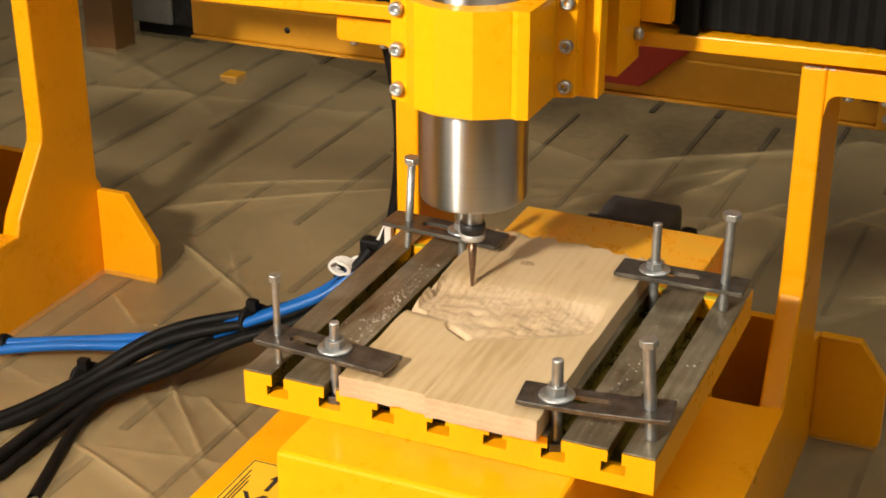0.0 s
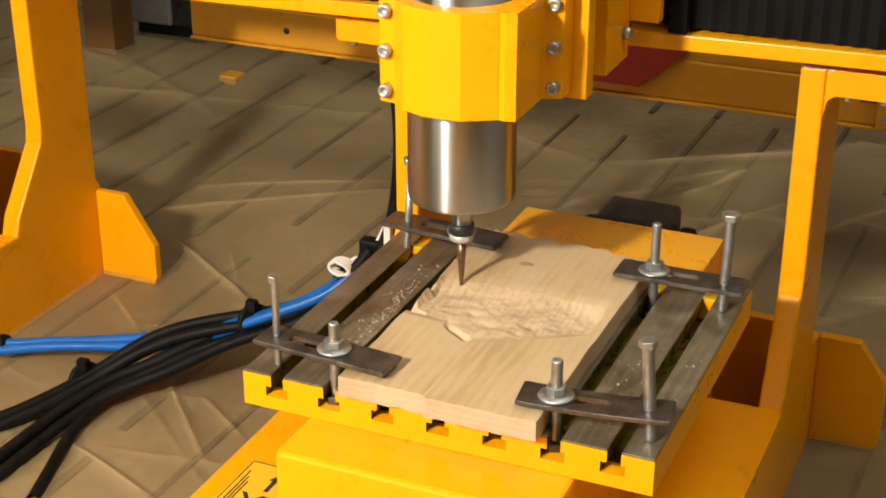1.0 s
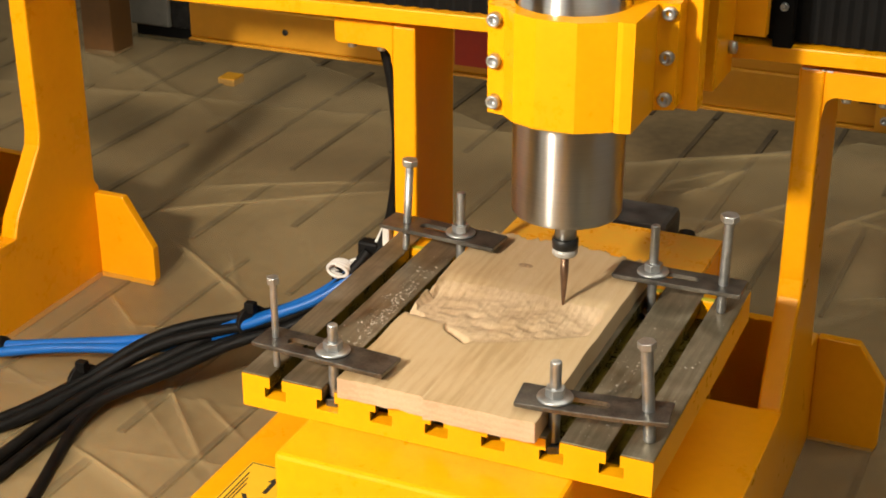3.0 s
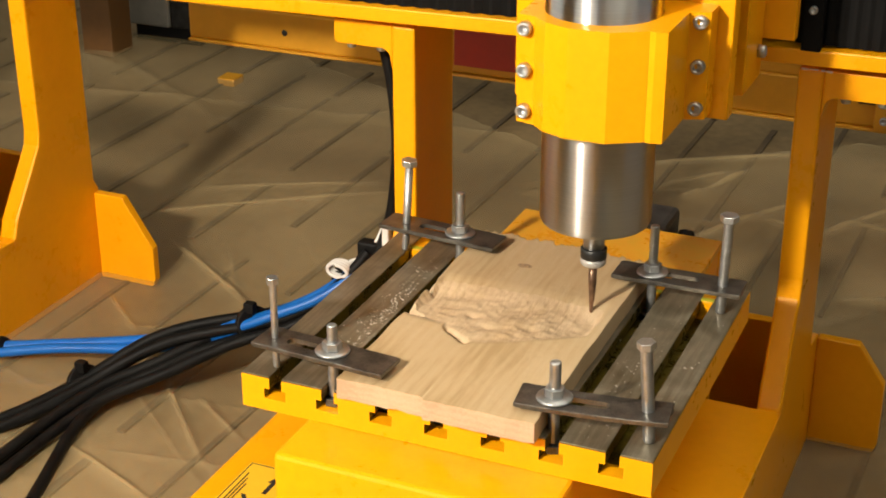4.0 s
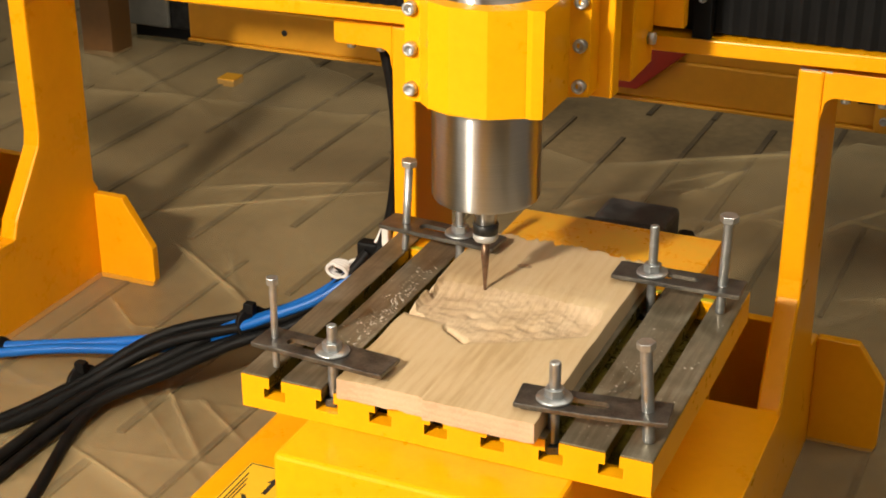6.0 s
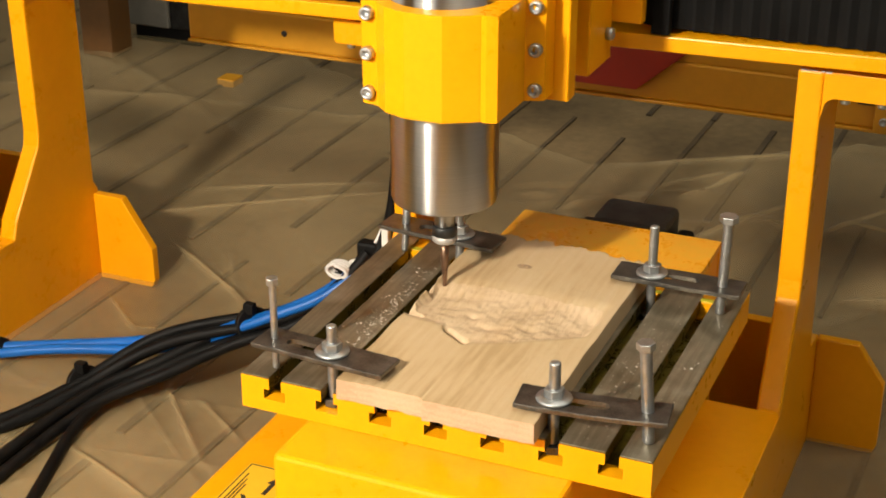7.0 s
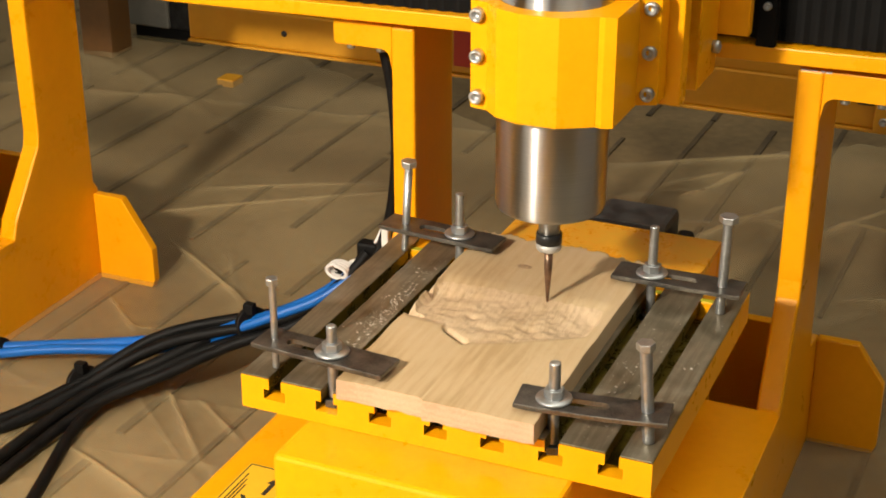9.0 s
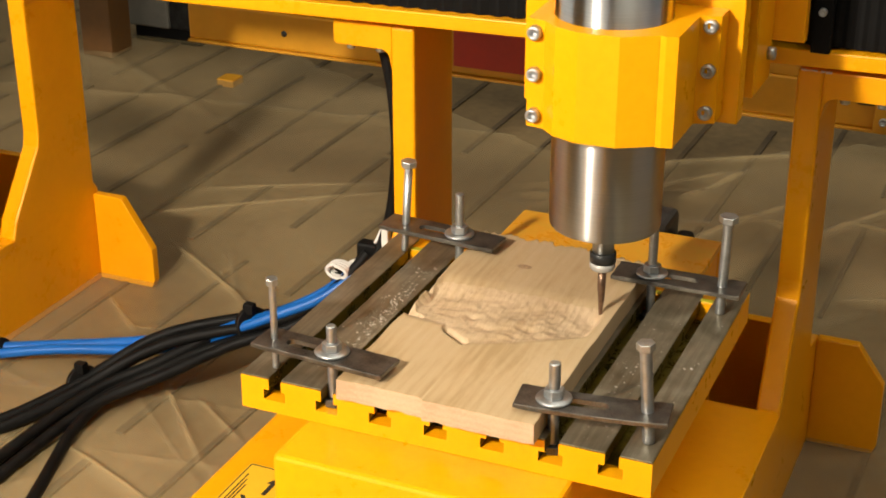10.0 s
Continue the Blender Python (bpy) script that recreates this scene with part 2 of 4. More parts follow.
# Walls, ceiling and openings are out of view, added for bounce and reflections
def hall():
    x0, x1, y0, y1, h = HALL
    w = 0.25
    part("floor", add_box(B(), x0 - w, y0 - w, -0.1, x1 + w, y1 + w, 0.0, 0), FLOOR)
    tagged(bpy.data.objects["floor"], "worn brown workshop floor under clear film", "floor", kind="structure")
    bm = B()
    for a0, b0, a1, b1 in ((x0 - w, y0 - w, 0.4, y1 + w), (2.6, y0 - w, x1 + w, y1 + w), (0.4, y0 - w, 2.6, -1.5), (0.4, 1.5, 2.6, y1 + w)):
        add_box(bm, a0, b0, h, a1, b1, h + 0.1, 0)
    ceil = part("ceiling", bm, CEIL)
    tagged(ceil, "unseen added off-white ceiling with an opening for fill light", "ceiling", kind="structure")

    def wall(name, axis, at, lo, hi, opening):
        bm = B()
        a, b, c, d = opening
        for p0, p1, z0, z1 in ((lo, a, 0, h), (b, hi, 0, h), (a, b, 0, c), (a, b, d, h)):
            if axis == "y":
                add_box(bm, p0, at, z0, p1, at + w, z1, 0)
            else:
                add_box(bm, at, p0, z0, at + w, p1, z1, 0)
        ob = part(name, bm, WALL)
        tagged(ob, "unseen added painted wall with a wide opening for fill light", "wall", kind="structure")
    wall("wall_south", "y", y0 - w, x0, x1, (-4.4, 1.0, 0.7, 3.7))
    wall("wall_west", "x", x0 - w, y0 - w, y1 + w, (-2.2, 3.2, 1.1, 3.6))
    wall("wall_east", "x", x1, y0 - w, y1 + w, (-2.2, 3.2, 1.1, 3.6))
    north = part("wall_north", add_box(B(), x0, y1, 0, x1, y1 + w, h, 0), WALL)
    tagged(north, "unseen added painted wall that closes the room", "wall", kind="structure")


hall()


def floor_joints():
    """Dark joints of the floor's boards: long runs with a few breaks, all in one direction."""
    rnd = random.Random(5)
    bm = B()
    turn = radians(JOINT_TURN)
    along, side = Vector((math.cos(turn), math.sin(turn), 0)), Vector((-math.sin(turn), math.cos(turn), 0))
    for k in range(-14, 26):
        off = k * 0.1033 + 0.006
        s = -0.8 + rnd.uniform(0, 0.2)
        while s < 4.2:
            ln = rnd.uniform(0.12, 0.55)
            wd = rnd.uniform(0.006, 0.0105)
            c = along * (s + ln / 2) + side * (off + rnd.uniform(-0.003, 0.003))
            m = Matrix.LocRotScale(c + Vector((0, 0, 0.002)), Euler((0, 0, turn + rnd.uniform(-0.008, 0.008))), (ln, wd, 0.003))
            bmesh.ops.create_cube(bm, size=1, matrix=m)
            s += ln + rnd.choice((0.005, 0.02, 0.06, 0.12))
    ob = part("floor_joint", bm, JOINT)
    tagged(ob, "dark broken joints between the floor boards", "floor joint", kind="stuff")


JOINT_TURN = 89.0
floor_joints()


FOLDS = [  # from, to, half width, height
    ((-0.521, 0.684), (-0.319, 0.549), 0.010, 0.009), ((-0.507, 0.519), (-0.416, 0.443), 0.006, 0.004),
    ((-0.325, 0.361), (-0.188, 0.221), 0.006, 0.007), ((-0.270, 0.341), (-0.176, 0.278), 0.006, 0.006),
    ((-0.346, 0.206), (-0.200, 0.148), 0.006, 0.006), ((-0.060, 1.180), (0.250, 1.355), 0.022, 0.010),
    ((0.013, 1.116), (0.127, 1.235), 0.014, 0.009), ((0.071, 1.085), (0.140, 1.250), 0.013, 0.008),
    ((0.100, 0.930), (0.260, 1.180), 0.020, 0.014), ((0.260, 1.010), (0.400, 1.240), 0.018, 0.012),
    ((0.331, 0.854), (0.420, 0.876), 0.010, 0.007), ((-0.640, 0.721), (-0.290, 0.969), 0.012, 0.007),
    ((-0.590, 0.850), (-0.335, 0.978), 0.016, 0.006)]


def film_sheet():
    """Clear protective film that lies over the floor in long straight folds."""
    xs = np.concatenate((np.linspace(-1.7, -0.625, 130), np.linspace(-0.62, 0.0, 230), np.linspace(0.005, 1.2, 180)))
    ys = np.concatenate((np.linspace(-0.3, -0.02, 30), np.linspace(-0.016, 0.75, 260), np.linspace(0.756, 2.6, 280)))
    nx, ny = len(xs) - 1, len(ys) - 1
    faces = []
    rnd = random.Random(9)
    gx, gy = np.meshgrid(xs, ys)
    gz = np.array([0.009 + 0.006 * noise.noise((x * 1.7 + y, y * 1.3, 0.4)) + 0.0012 * noise.noise((x * 6, y * 4, 1.7)) for x, y in zip(gx.ravel(), gy.ravel())]).reshape(gx.shape)
    white = np.zeros_like(gz)

    def fold(cx, cy, a, ln, wd, hh, bend, mark):
        dx, dy = gx - cx, gy - cy
        along, off = dx * math.cos(a) + dy * math.sin(a), -dx * math.sin(a) + dy * math.cos(a) + bend * (dx ** 2 + dy ** 2)
        fade = np.clip(1.15 - (along / ln) ** 2, 0, 1)
        tent = np.clip(1 - np.where(off > 0, off / wd, -off / (2.2 * wd)), 0, 1) * fade
        np.add(gz, hh * tent, out=gz)
        np.maximum(white, mark * np.exp(-(off / (0.55 * wd)) ** 2) * fade, out=white)
    for (ax, ay), (bx, by), wd, hh in FOLDS:
        fold((ax + bx) / 2, (ay + by) / 2, math.atan2(by - ay, bx - ax), math.hypot(bx - ax, by - ay) / 2, wd, hh, 0.0, 0.40)
    for k in range(90):
        if k < 34:
            # finer straight creases near the hoses
            a, cx, cy = rnd.choice((rnd.gauss(-0.75, 0.2), rnd.gauss(-0.4, 0.2), rnd.gauss(0.25, 0.3))), rnd.uniform(-0.6, -0.02), rnd.uniform(0.0, 0.7)
            ln, wd, hh = rnd.uniform(0.06, 0.22), rnd.uniform(0.0035, 0.006), rnd.uniform(0.0008, 0.0030)
        elif k < 70:
            a, cx, cy = rnd.choice((rnd.gauss(0.6, 0.2), rnd.gauss(0.9, 0.2), rnd.gauss(-0.3, 0.3))), rnd.uniform(-1.6, 1.1), rnd.uniform(0.5, 2.3)
            ln, wd, hh = rnd.uniform(0.15, 0.55), rnd.uniform(0.012, 0.025), rnd.uniform(0.002, 0.007)
        else:
            # crumpled patch behind the drive motor
            a, cx, cy = rnd.gauss(0.5, 0.5), rnd.uniform(-0.12, 0.10), rnd.uniform(0.95, 1.12)
            ln, wd, hh = rnd.uniform(0.02, 0.08), rnd.uniform(0.007, 0.010), rnd.uniform(0.002, 0.006)
        fold(cx, cy, a, ln, wd, hh, rnd.uniform(-0.05, 0.05), rnd.uniform(0.05, 0.28))
    np.maximum(gz, 0.0045, out=gz)
    verts = np.stack((gx.ravel(), gy.ravel(), gz.ravel()), 1).tolist()
    for j in range(ny):
        for i in range(nx):
            # the sheet's far edge runs slantwise behind the machine
            x = xs[i]
            end = 1.24 + 0.6 * x if x > -0.1 else 1.18 - 0.45 * (x + 0.1)
            if ys[j] > end + 0.02 * noise.noise((x * 5, 0.7, 2)):
                continue
            k = j * (nx + 1) + i
            faces.append((k, k + 1, k + nx + 2, k + nx + 1))
    data = bpy.data.meshes.new("plastic_sheet")
    data.from_pydata(verts, [], faces)
    data.attributes.new("crease", "FLOAT", "POINT").data.foreach_set("value", white.ravel().astype(np.float32))
    data.polygons.foreach_set("use_smooth", [True] * len(data.polygons))
    data.materials.append(FILM)
    ob = new("plastic_sheet", data)
    tagged(ob, "creased clear polythene sheet spread on the floor", "plastic sheet", kind="structure")


film_sheet()

# ---------------------------------------------------------------- the milling machine
def plate_outline(rear, kink, foot, top):
    """Side view (y, z) of an upright with its base; kink and foot: the front edge's bends."""
    return [(rear, 0.0), (rear, 0.122), (0.490, 0.134), (0.489, top), (0.393, top), (0.394, kink),
            (0.391, kink - 0.017), (foot[0] + 0.007, foot[1] + 0.02), foot, (-0.42, foot[1]), (-0.42, 0.0)]


def bolt_head(bm, x, y, z, r=0.0055, length=0.007):
    """A socket head cap screw whose head looks to the front (-y)."""
    add_lathe(bm, [(r * 0.99, 0), (r, length * 0.85), (r * 0.86, length), (r * 0.55, length), (r * 0.5, length * 0.45), (0.0004, length * 0.42)],
              Matrix.Translation((x, y, z)) @ Matrix.Rotation(math.pi / 2, 4, "X"), 20)
    return bm


def under_bolt(bm, x, y, z):
    add_lathe(bm, [(0.0045, 0), (0.0045, 0.006), (0.0038, 0.0072), (0.002, 0.0072), (0.0018, 0.004)], Matrix.Translation((x, y, z)) @ Matrix.Rotation(math.pi, 4, "X"), 18)
    return bm


def bracket(x_inner, side, up):
    """Rounded bracket arm at the top of an upright; side -1 or 1."""
    z1, z0 = 0.442 + up, T + 0.143 + up
    far = x_inner + side * 0.062
    pts = [(x_inner, z1), (far, z1), (far, z0 + 0.003), (far - side * 0.003, z0)]
    root = x_inner + side * 0.002
    for k in range(7):
        a = math.pi / 2 * k / 6
        pts.append((root + side * 0.010 - side * 0.010 * math.sin(a), z0 - 0.010 + 0.010 * math.cos(a)))
    pts.append((x_inner, z0 - 0.02))
    return pts


BEAM_TILT = radians(1.1)


def machine_frame(m, rear, kink, foot, gusset, lower=0.0):
    frame_thing = thing("milling_machine", "glossy yellow steel frame of a small milling machine on the floor", "milling machine", "milling machines")
    reach, flat, high, corner = gusset
    for x0, x1, side in ((-0.0535, -0.0295, -1), (0.334, 0.3565, 1)):
        up = math.tan(BEAM_TILT) * ((x0 + x1) / 2 - 0.145) - lower
        part("side_plate", add_prism(B(), plate_outline(rear, kink, foot, 0.442 + up), "x", x0, x1, 0.0025), YELLOW, frame_thing)
        arm = part("bracket", add_prism(B(), bracket(x0 if side < 0 else x1, side, up), "y", 0.394, 0.488, 0.0015), YELLOW, frame_thing)
        for k in (0.018, 0.050):
            for y in (0.408, 0.470):
                xb = (x0 if side < 0 else x1) + side * k
                part("bolt", under_bolt(B(), xb, y, T + 0.1432 + up), ZINC, arm, "zinc socket screw")
    for k in range(5):
        xa = 0.3365 + 0.0052 * k + 0.002 * math.sin(k * 2.3)
        part("bare_edge", add_box(B(), xa, 0.3926, 0.4412 + up + 0.0004 * math.sin(k), xa + 0.003 + 0.003 * math.cos(k * 1.7) ** 2, 0.3955, 0.4424 + up, 0), WHITE, frame_thing, "chipped paint on the edge")
    # feet on the outside, at the back
    for x0, side in ((0.3565, 1), (-0.0535, -1)):
        shape = [(x0, 0.002), (x0, high), (x0 + side * flat, high), (x0 + side * reach, corner), (x0 + side * reach, 0.012), (x0 + side * (reach - 0.004), 0.002)]
        part("foot_gusset", add_prism(B(), shape, "y", rear - 0.012, rear, 0.0015), YELLOW, frame_thing)
    part("base_top", add_box(B(), -0.0680, -0.425, foot[1] - 0.012, 0.3570, foot[0] - 0.001, foot[1] + 0.0008, 0.0015), YELLOW, frame_thing)
    part("rear_panel", add_box(B(), -0.0293, 0.505, 0.0, 0.3338, 0.517, BASE + 0.012, 0.001), YELLOW, frame_thing)
    part("front_panel", add_box(B(), -0.0293, -0.42, 0.0, 0.3338, -0.41, foot[1] - 0.0122, 0.001), YELLOW, frame_thing)
    # beam: lower flange, back and bellows channel
    lean = Matrix.Translation((0.145, 0, 0.4425 - lower)) @ Matrix.Rotation(-BEAM_TILT, 4, "Y") @ Matrix.Translation((-0.145, 0, -0.4425))
    part("beam_flange", add_box(B(), -0.34, 0.366, 0.4530, 0.64, 0.49, 0.4672, 0.0015), YELLOW, frame_thing).matrix_local = lean
    part("beam_foot", add_box(B(), -0.34, 0.402, 0.4428, 0.64, 0.488, 0.4528, 0.0010), YELLOW, frame_thing).matrix_local = lean
    part("beam_back", add_box(B(), -0.34, 0.43, 0.4674, 0.64, 0.49, 0.70, 0.0015), YELLOW, frame_thing).matrix_local = lean
    part("beam_top", add_box(B(), -0.34, 0.366, 0.7002, 0.64, 0.49, 0.72, 0.0015), YELLOW, frame_thing).matrix_local = lean
    # spine box under the table
    part("spine", add_box(B(), 0.0552, -0.053, foot[1], 0.2715, 0.345, T - 0.0302, 0.0035), YELLOW, frame_thing)
    frame_thing.matrix_world = m
    return frame_thing


machine_frame(Matrix(), 0.540, 0.245, (0.349, BASE), (0.071, 0.042, 0.123, 0.082))
machine_frame(pose(-0.908, 0.083, 0), 0.498, 0.230, (0.330, 0.118), (0.081, 0.041, 0.118, 0.055), 0.020)

SLOTS = [0.0288 + 0.045 * k for k in range(7)]
TABLE_W = 0.329


def slot_table(at):
    table = thing("slotted_table", "yellow machine table with bare steel T-slotted top", "machine table", "machine tables", at=at)
    out = [(0, -0.0296), (TABLE_W, -0.0296), (TABLE_W, -0.0012)]
    for c in reversed(SLOTS):
        out += [(c + 0.0060, -0.0012), (c + 0.0060, -0.0105), (c + 0.0092, -0.0105), (c + 0.0092, -0.0192),
                (c - 0.0092, -0.0192), (c - 0.0092, -0.0105), (c - 0.0045, -0.0105), (c - 0.0045, -0.0012)]
    out.append((0, -0.0012))
    body = part("table_body", add_prism(B(), out, "y", 0, 0.262, 0.0), (YELLOW, OILY_SHADE), table)
    # slot walls take the dark paint: oil plus painted-in shade
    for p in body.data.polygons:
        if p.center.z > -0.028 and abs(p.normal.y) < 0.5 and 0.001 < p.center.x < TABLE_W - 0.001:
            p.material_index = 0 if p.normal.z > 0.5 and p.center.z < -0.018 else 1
    part("end_bar", add_box(B(), 0, 0.2622, -0.0296, TABLE_W, 0.296, -0.0012, 0.0007), YELLOW, table)
    xs = [0.0004] + [v for c in SLOTS for v in (c - 0.0047, c + 0.0062)] + [TABLE_W - 0.0004]
    for a, b in zip(xs[::2], xs[1::2]):
        part("steel_strip", add_box(B(), a, 0.0006, -0.0011, b, 0.2954, 0.0, 0.0003), STEEL, table)
    for c in SLOTS:
        # dark strip in place of the shade deep inside the slot
        part("slot_shade", add_box(B(), c - 0.0090, 0.016, -0.0191, c + 0.0090, 0.262, -0.0188, 0), OILY_SHADE, table, "dark strip on the slot's floor that stands in for shade")
        part("slot_end", add_box(B(), c - 0.0046, 0.2624, -0.0011, c + 0.0061, 0.268, -0.0004, 0), GREEN, table, "yellow-green painted slot end")
    return table


own_table = slot_table(pose(0, 0, T))
copy_thing(own_table, pose(-0.908, 0.083, T))


def drive_end():
    box = thing("drive_housing", "orange-yellow sheet steel housing behind the machine table", "drive housing")
    part("housing_plate", add_box(B(), 0.086, 0.3860, 0.03, 0.280, 0.3950, T - 0.0102, 0.0012), YELLOW, box)
    part("housing_top", add_box(B(), 0.086, 0.2965, T - 0.010, 0.280, 0.3955, T - 0.0030, 0.001), DUSTY, box, "yellow sheet with a smear of sawdust")
    part("housing_side", add_box(B(), 0.2735, 0.2968, 0.14, 0.2798, 0.3846, T - 0.0102, 0.001), YELLOW, box)
    motor = thing("stepper_motor", "black stepper motor behind the yellow drive housing", "motor")
    part("motor_body", add_box(B(), 0.128, 0.47, T - 0.095, 0.205, 0.535, T - 0.035, 0.006), MOTOR, motor)
    part("motor_flange", add_box(B(), 0.124, 0.4535, T - 0.099, 0.209, 0.4698, T - 0.032, 0.003), DARK, motor)
    part("cable_gland", add_box(B(), 0.206, 0.50, T - 0.085, 0.224, 0.53, T - 0.055, 0.006), BLACK, motor)
    part("bracket", add_box(B(), 0.14, 0.4525, 0.0, 0.19, 0.50, T - 0.0995, 0.001), DARK, motor)


drive_end()

# ---------------------------------------------------------------- the work piece
AX, AY = 0.1765, 0.178      # the spindle axis at the middle of its way
BX0, BX1, BY0, BY1, BTH = 0.087, 0.2450, -0.008, 0.288, 0.0172


def lift(x):
    """Height of the cutting path over the relief at the offset x."""
    pts = [(-0.09, -0.0108), (-0.081, -0.0098), (-0.066, -0.0082), (-0.0573, -0.0062), (-0.050, -0.0040), (-0.043, -0.0016), (-0.035, -0.0008),
           (-0.022, -0.0013), (-0.011, -0.0014), (0.0, 0.0), (0.009, -0.0006), (0.0215, -0.0035), (0.0322, -0.0070), (0.045, -0.0073), (0.053, -0.0087), (0.06, -0.0100)]
    for (a, p), (b, q) in zip(pts, pts[1:]):
        if x <= b:
            return p + (q - p) * (x - a) / (b - a)
    return pts[-1][1]


def board():
    """A short thick plank with a relief half cut into it."""
    nx, ny = 170, 290
    vs, fs, mats = [], [], []

    def smooth(a, b, v):
        v = min(1, max(0, (v - a) / (b - a)))
        return v * v * (3 - 2 * v)

    edge = [(0.08, 0.1060), (0.124, 0.1000), (0.139, 0.0880), (0.152, 0.0795), (0.168, 0.0835), (0.185, 0.0915), (0.234, 0.126), (0.25, 0.138)]

    def front_of(x):
        for (a, p), (b, q) in zip(edge, edge[1:]):
            if x <= b:
                return p + (q - p) * (x - a) / (b - a)
        return edge[-1][1]

    def top(x, y):
        n1 = noise.noise((x * 60, y * 60, 0))
        n2 = noise.noise((x * 170, y * 170, 3))
        front = front_of(x) + 0.0012 * noise.noise((x * 70, 0.3, 5))
        back = 0.1955 + 0.0022 * noise.noise((x * 40, 1.3, 8)) + 0.0012 * noise.noise((x * 190, 2.3, 8))
        left = BX0 + 0.004 + 0.005 * noise.noise((y * 40, 2.2, 1)) + 0.0015 * noise.noise((y * 160, 5.2, 1))
        right = BX1 - 0.009 + 0.002 * noise.noise((y * 45, 7.2, 1))
        # a steep split at the front from 0.124 to 0.155, a gentle rise elsewhere
        steep = smooth(0.124, 0.132, x) * (1 - smooth(0.149, 0.157, x))
        cut = smooth(front, front + 0.014 - 0.0125 * steep, y)
        cut *= 1 - smooth(back - 0.034, back, y + 0.0030 * noise.noise((x * 230, y * 30, 12)))
        cut *= smooth(left - 0.004, left + 0.003, x) * (1 - smooth(right - 0.005, right + 0.004, x))
        depth = (0.0022 - 0.48 * lift(x - AX)) * (0.35 + 0.65 * smooth(0.100, 0.150, y))
        depth += 0.0010 * n1 + 0.0005 * n2 + 0.0006 * noise.noise((x * 32, y * 75, 6)) + 0.0007 * abs(noise.noise((x * 110, y * 90, 16)))
        depth += 0.0075 * steep * math.exp(-((y - front - 0.002) / 0.0045) ** 2)
        # small hollows and ridges of the relief
        for hx, hy, hr, hd in ((0.157, 0.115, 0.007, 0.0020), (0.140, 0.131, 0.005, 0.0018), (0.176, 0.107, 0.006, -0.0016), (0.188, 0.127, 0.008, 0.0022),
                               (0.205, 0.124, 0.010, -0.0018), (0.170, 0.136, 0.010, -0.0012), (0.152, 0.098, 0.006, -0.0012)):
            depth += hd * math.exp(-((x - hx) / hr) ** 2 - ((y - hy) / (hr * 0.7)) ** 2)
        # torn pieces at the left end of the cut
        chip = 0.0
        for ya, yb, reach, deep in ((0.114, 0.141, 0.019, 0.009), (0.157, 0.175, 0.022, 0.007)):
            if ya < y < yb:
                share = (yb - y) / (yb - ya)
                tip = BX0 + reach * (0.35 + 0.65 * share) + 0.003 * noise.noise((y * 90, 4, 2))
                if x < tip:
                    chip = max(chip, deep * share * min(1.0, (tip - x) / 0.006))
        z = BTH - max(cut * max(0.0004, depth), chip)
        z += 0.0004 * noise.noise((x * 30, y * 8, 9)) + 0.00008 * n2
        z -= 0.0016 * math.exp(-((x - 0.156) / 0.0008) ** 2) * (1 - smooth(0.0, 0.03, y))
        return z, cut > 0.3 or chip > 0.001

    back_edge = [BY1 + 0.006 * noise.noise((i * 0.21, 0.5, 0)) + 0.003 * noise.noise((i * 0.7, 3.5, 0)) - 0.010 * max(0, (i / nx - 0.7) / 0.3) for i in range(nx + 1)]
    front_edge = [BY0 + 0.0009 * noise.noise((i * 0.08, 8.5, 0)) + 0.0002 * noise.noise((i * 0.5, 8.5, 0)) - (0.004 if i / nx > 0.45 else 0) for i in range(nx + 1)]
    fresh = []
    for j in range(ny + 1):
        for i in range(nx + 1):
            y = front_edge[i] + (back_edge[i] - front_edge[i]) * j / ny
            x = BX0 + (BX1 - BX0) * i / nx + 0.0012 * noise.noise((y * 25, i / nx * 2, 4))
            if i == 0 and 0.10 < y < 0.18:
                x += 0.003 * max(0, noise.noise((y * 60, 1, 1)))
            z, c = top(x, y)
            if j == ny:
                z -= 0.003 * abs(noise.noise((i * 0.4, 1, 2)))
            vs.append((x, y, z))
            fresh.append(c)
    row = nx + 1
    for j in range(ny):
        for i in range(nx):
            k = j * row + i
            fs.append((k, k + 1, k + row + 1, k + row))
            mats.append(2 if fresh[k] and fresh[k + row + 1] else 0)
    ring = [i for i in range(row)] + [j * row + nx for j in range(1, ny + 1)] + [ny * row + i for i in range(nx - 1, -1, -1)] + [j * row for j in range(ny - 1, 0, -1)]
    levels = [ring]
    for k, share in enumerate((0.66, 0.33, 0.0)):
        base = len(vs)
        for q in ring:
            x, y, z = vs[q]
            w = 0.0004 if 0 < share else 0.0
            rag = 0.0022 * max(0.0, noise.noise((x * 55, y * 3, 9))) if share == 0 and y < 0.05 else 0.0
            vs.append((x + w * noise.noise((y * 90, k, x * 90)), y + w * 1.6 * noise.noise((x * 110, k, 4)) + rag, 0.0006 + z * share + rag))
        levels.append(list(range(base, base + len(ring))))
    n = len(ring)
    for up, low in zip(levels, levels[1:]):
        for i in range(n):
            fs.append((up[i], low[i], low[(i + 1) % n], up[(i + 1) % n]))
            x, y, _ = vs[up[i]]
            mats.append(1 if i < row or row + ny <= i < 2 * row + ny else 0)
    fs.append(tuple(reversed(levels[-1])))
    mats.append(0)
    data = bpy.data.meshes.new("wooden_board")
    data.from_pydata(vs, [], fs)
    for m in (WOOD, END_WOOD, CARVED):
        data.materials.append(m)
    for q, (p, k) in enumerate(zip(data.polygons, mats)):
        p.material_index = k
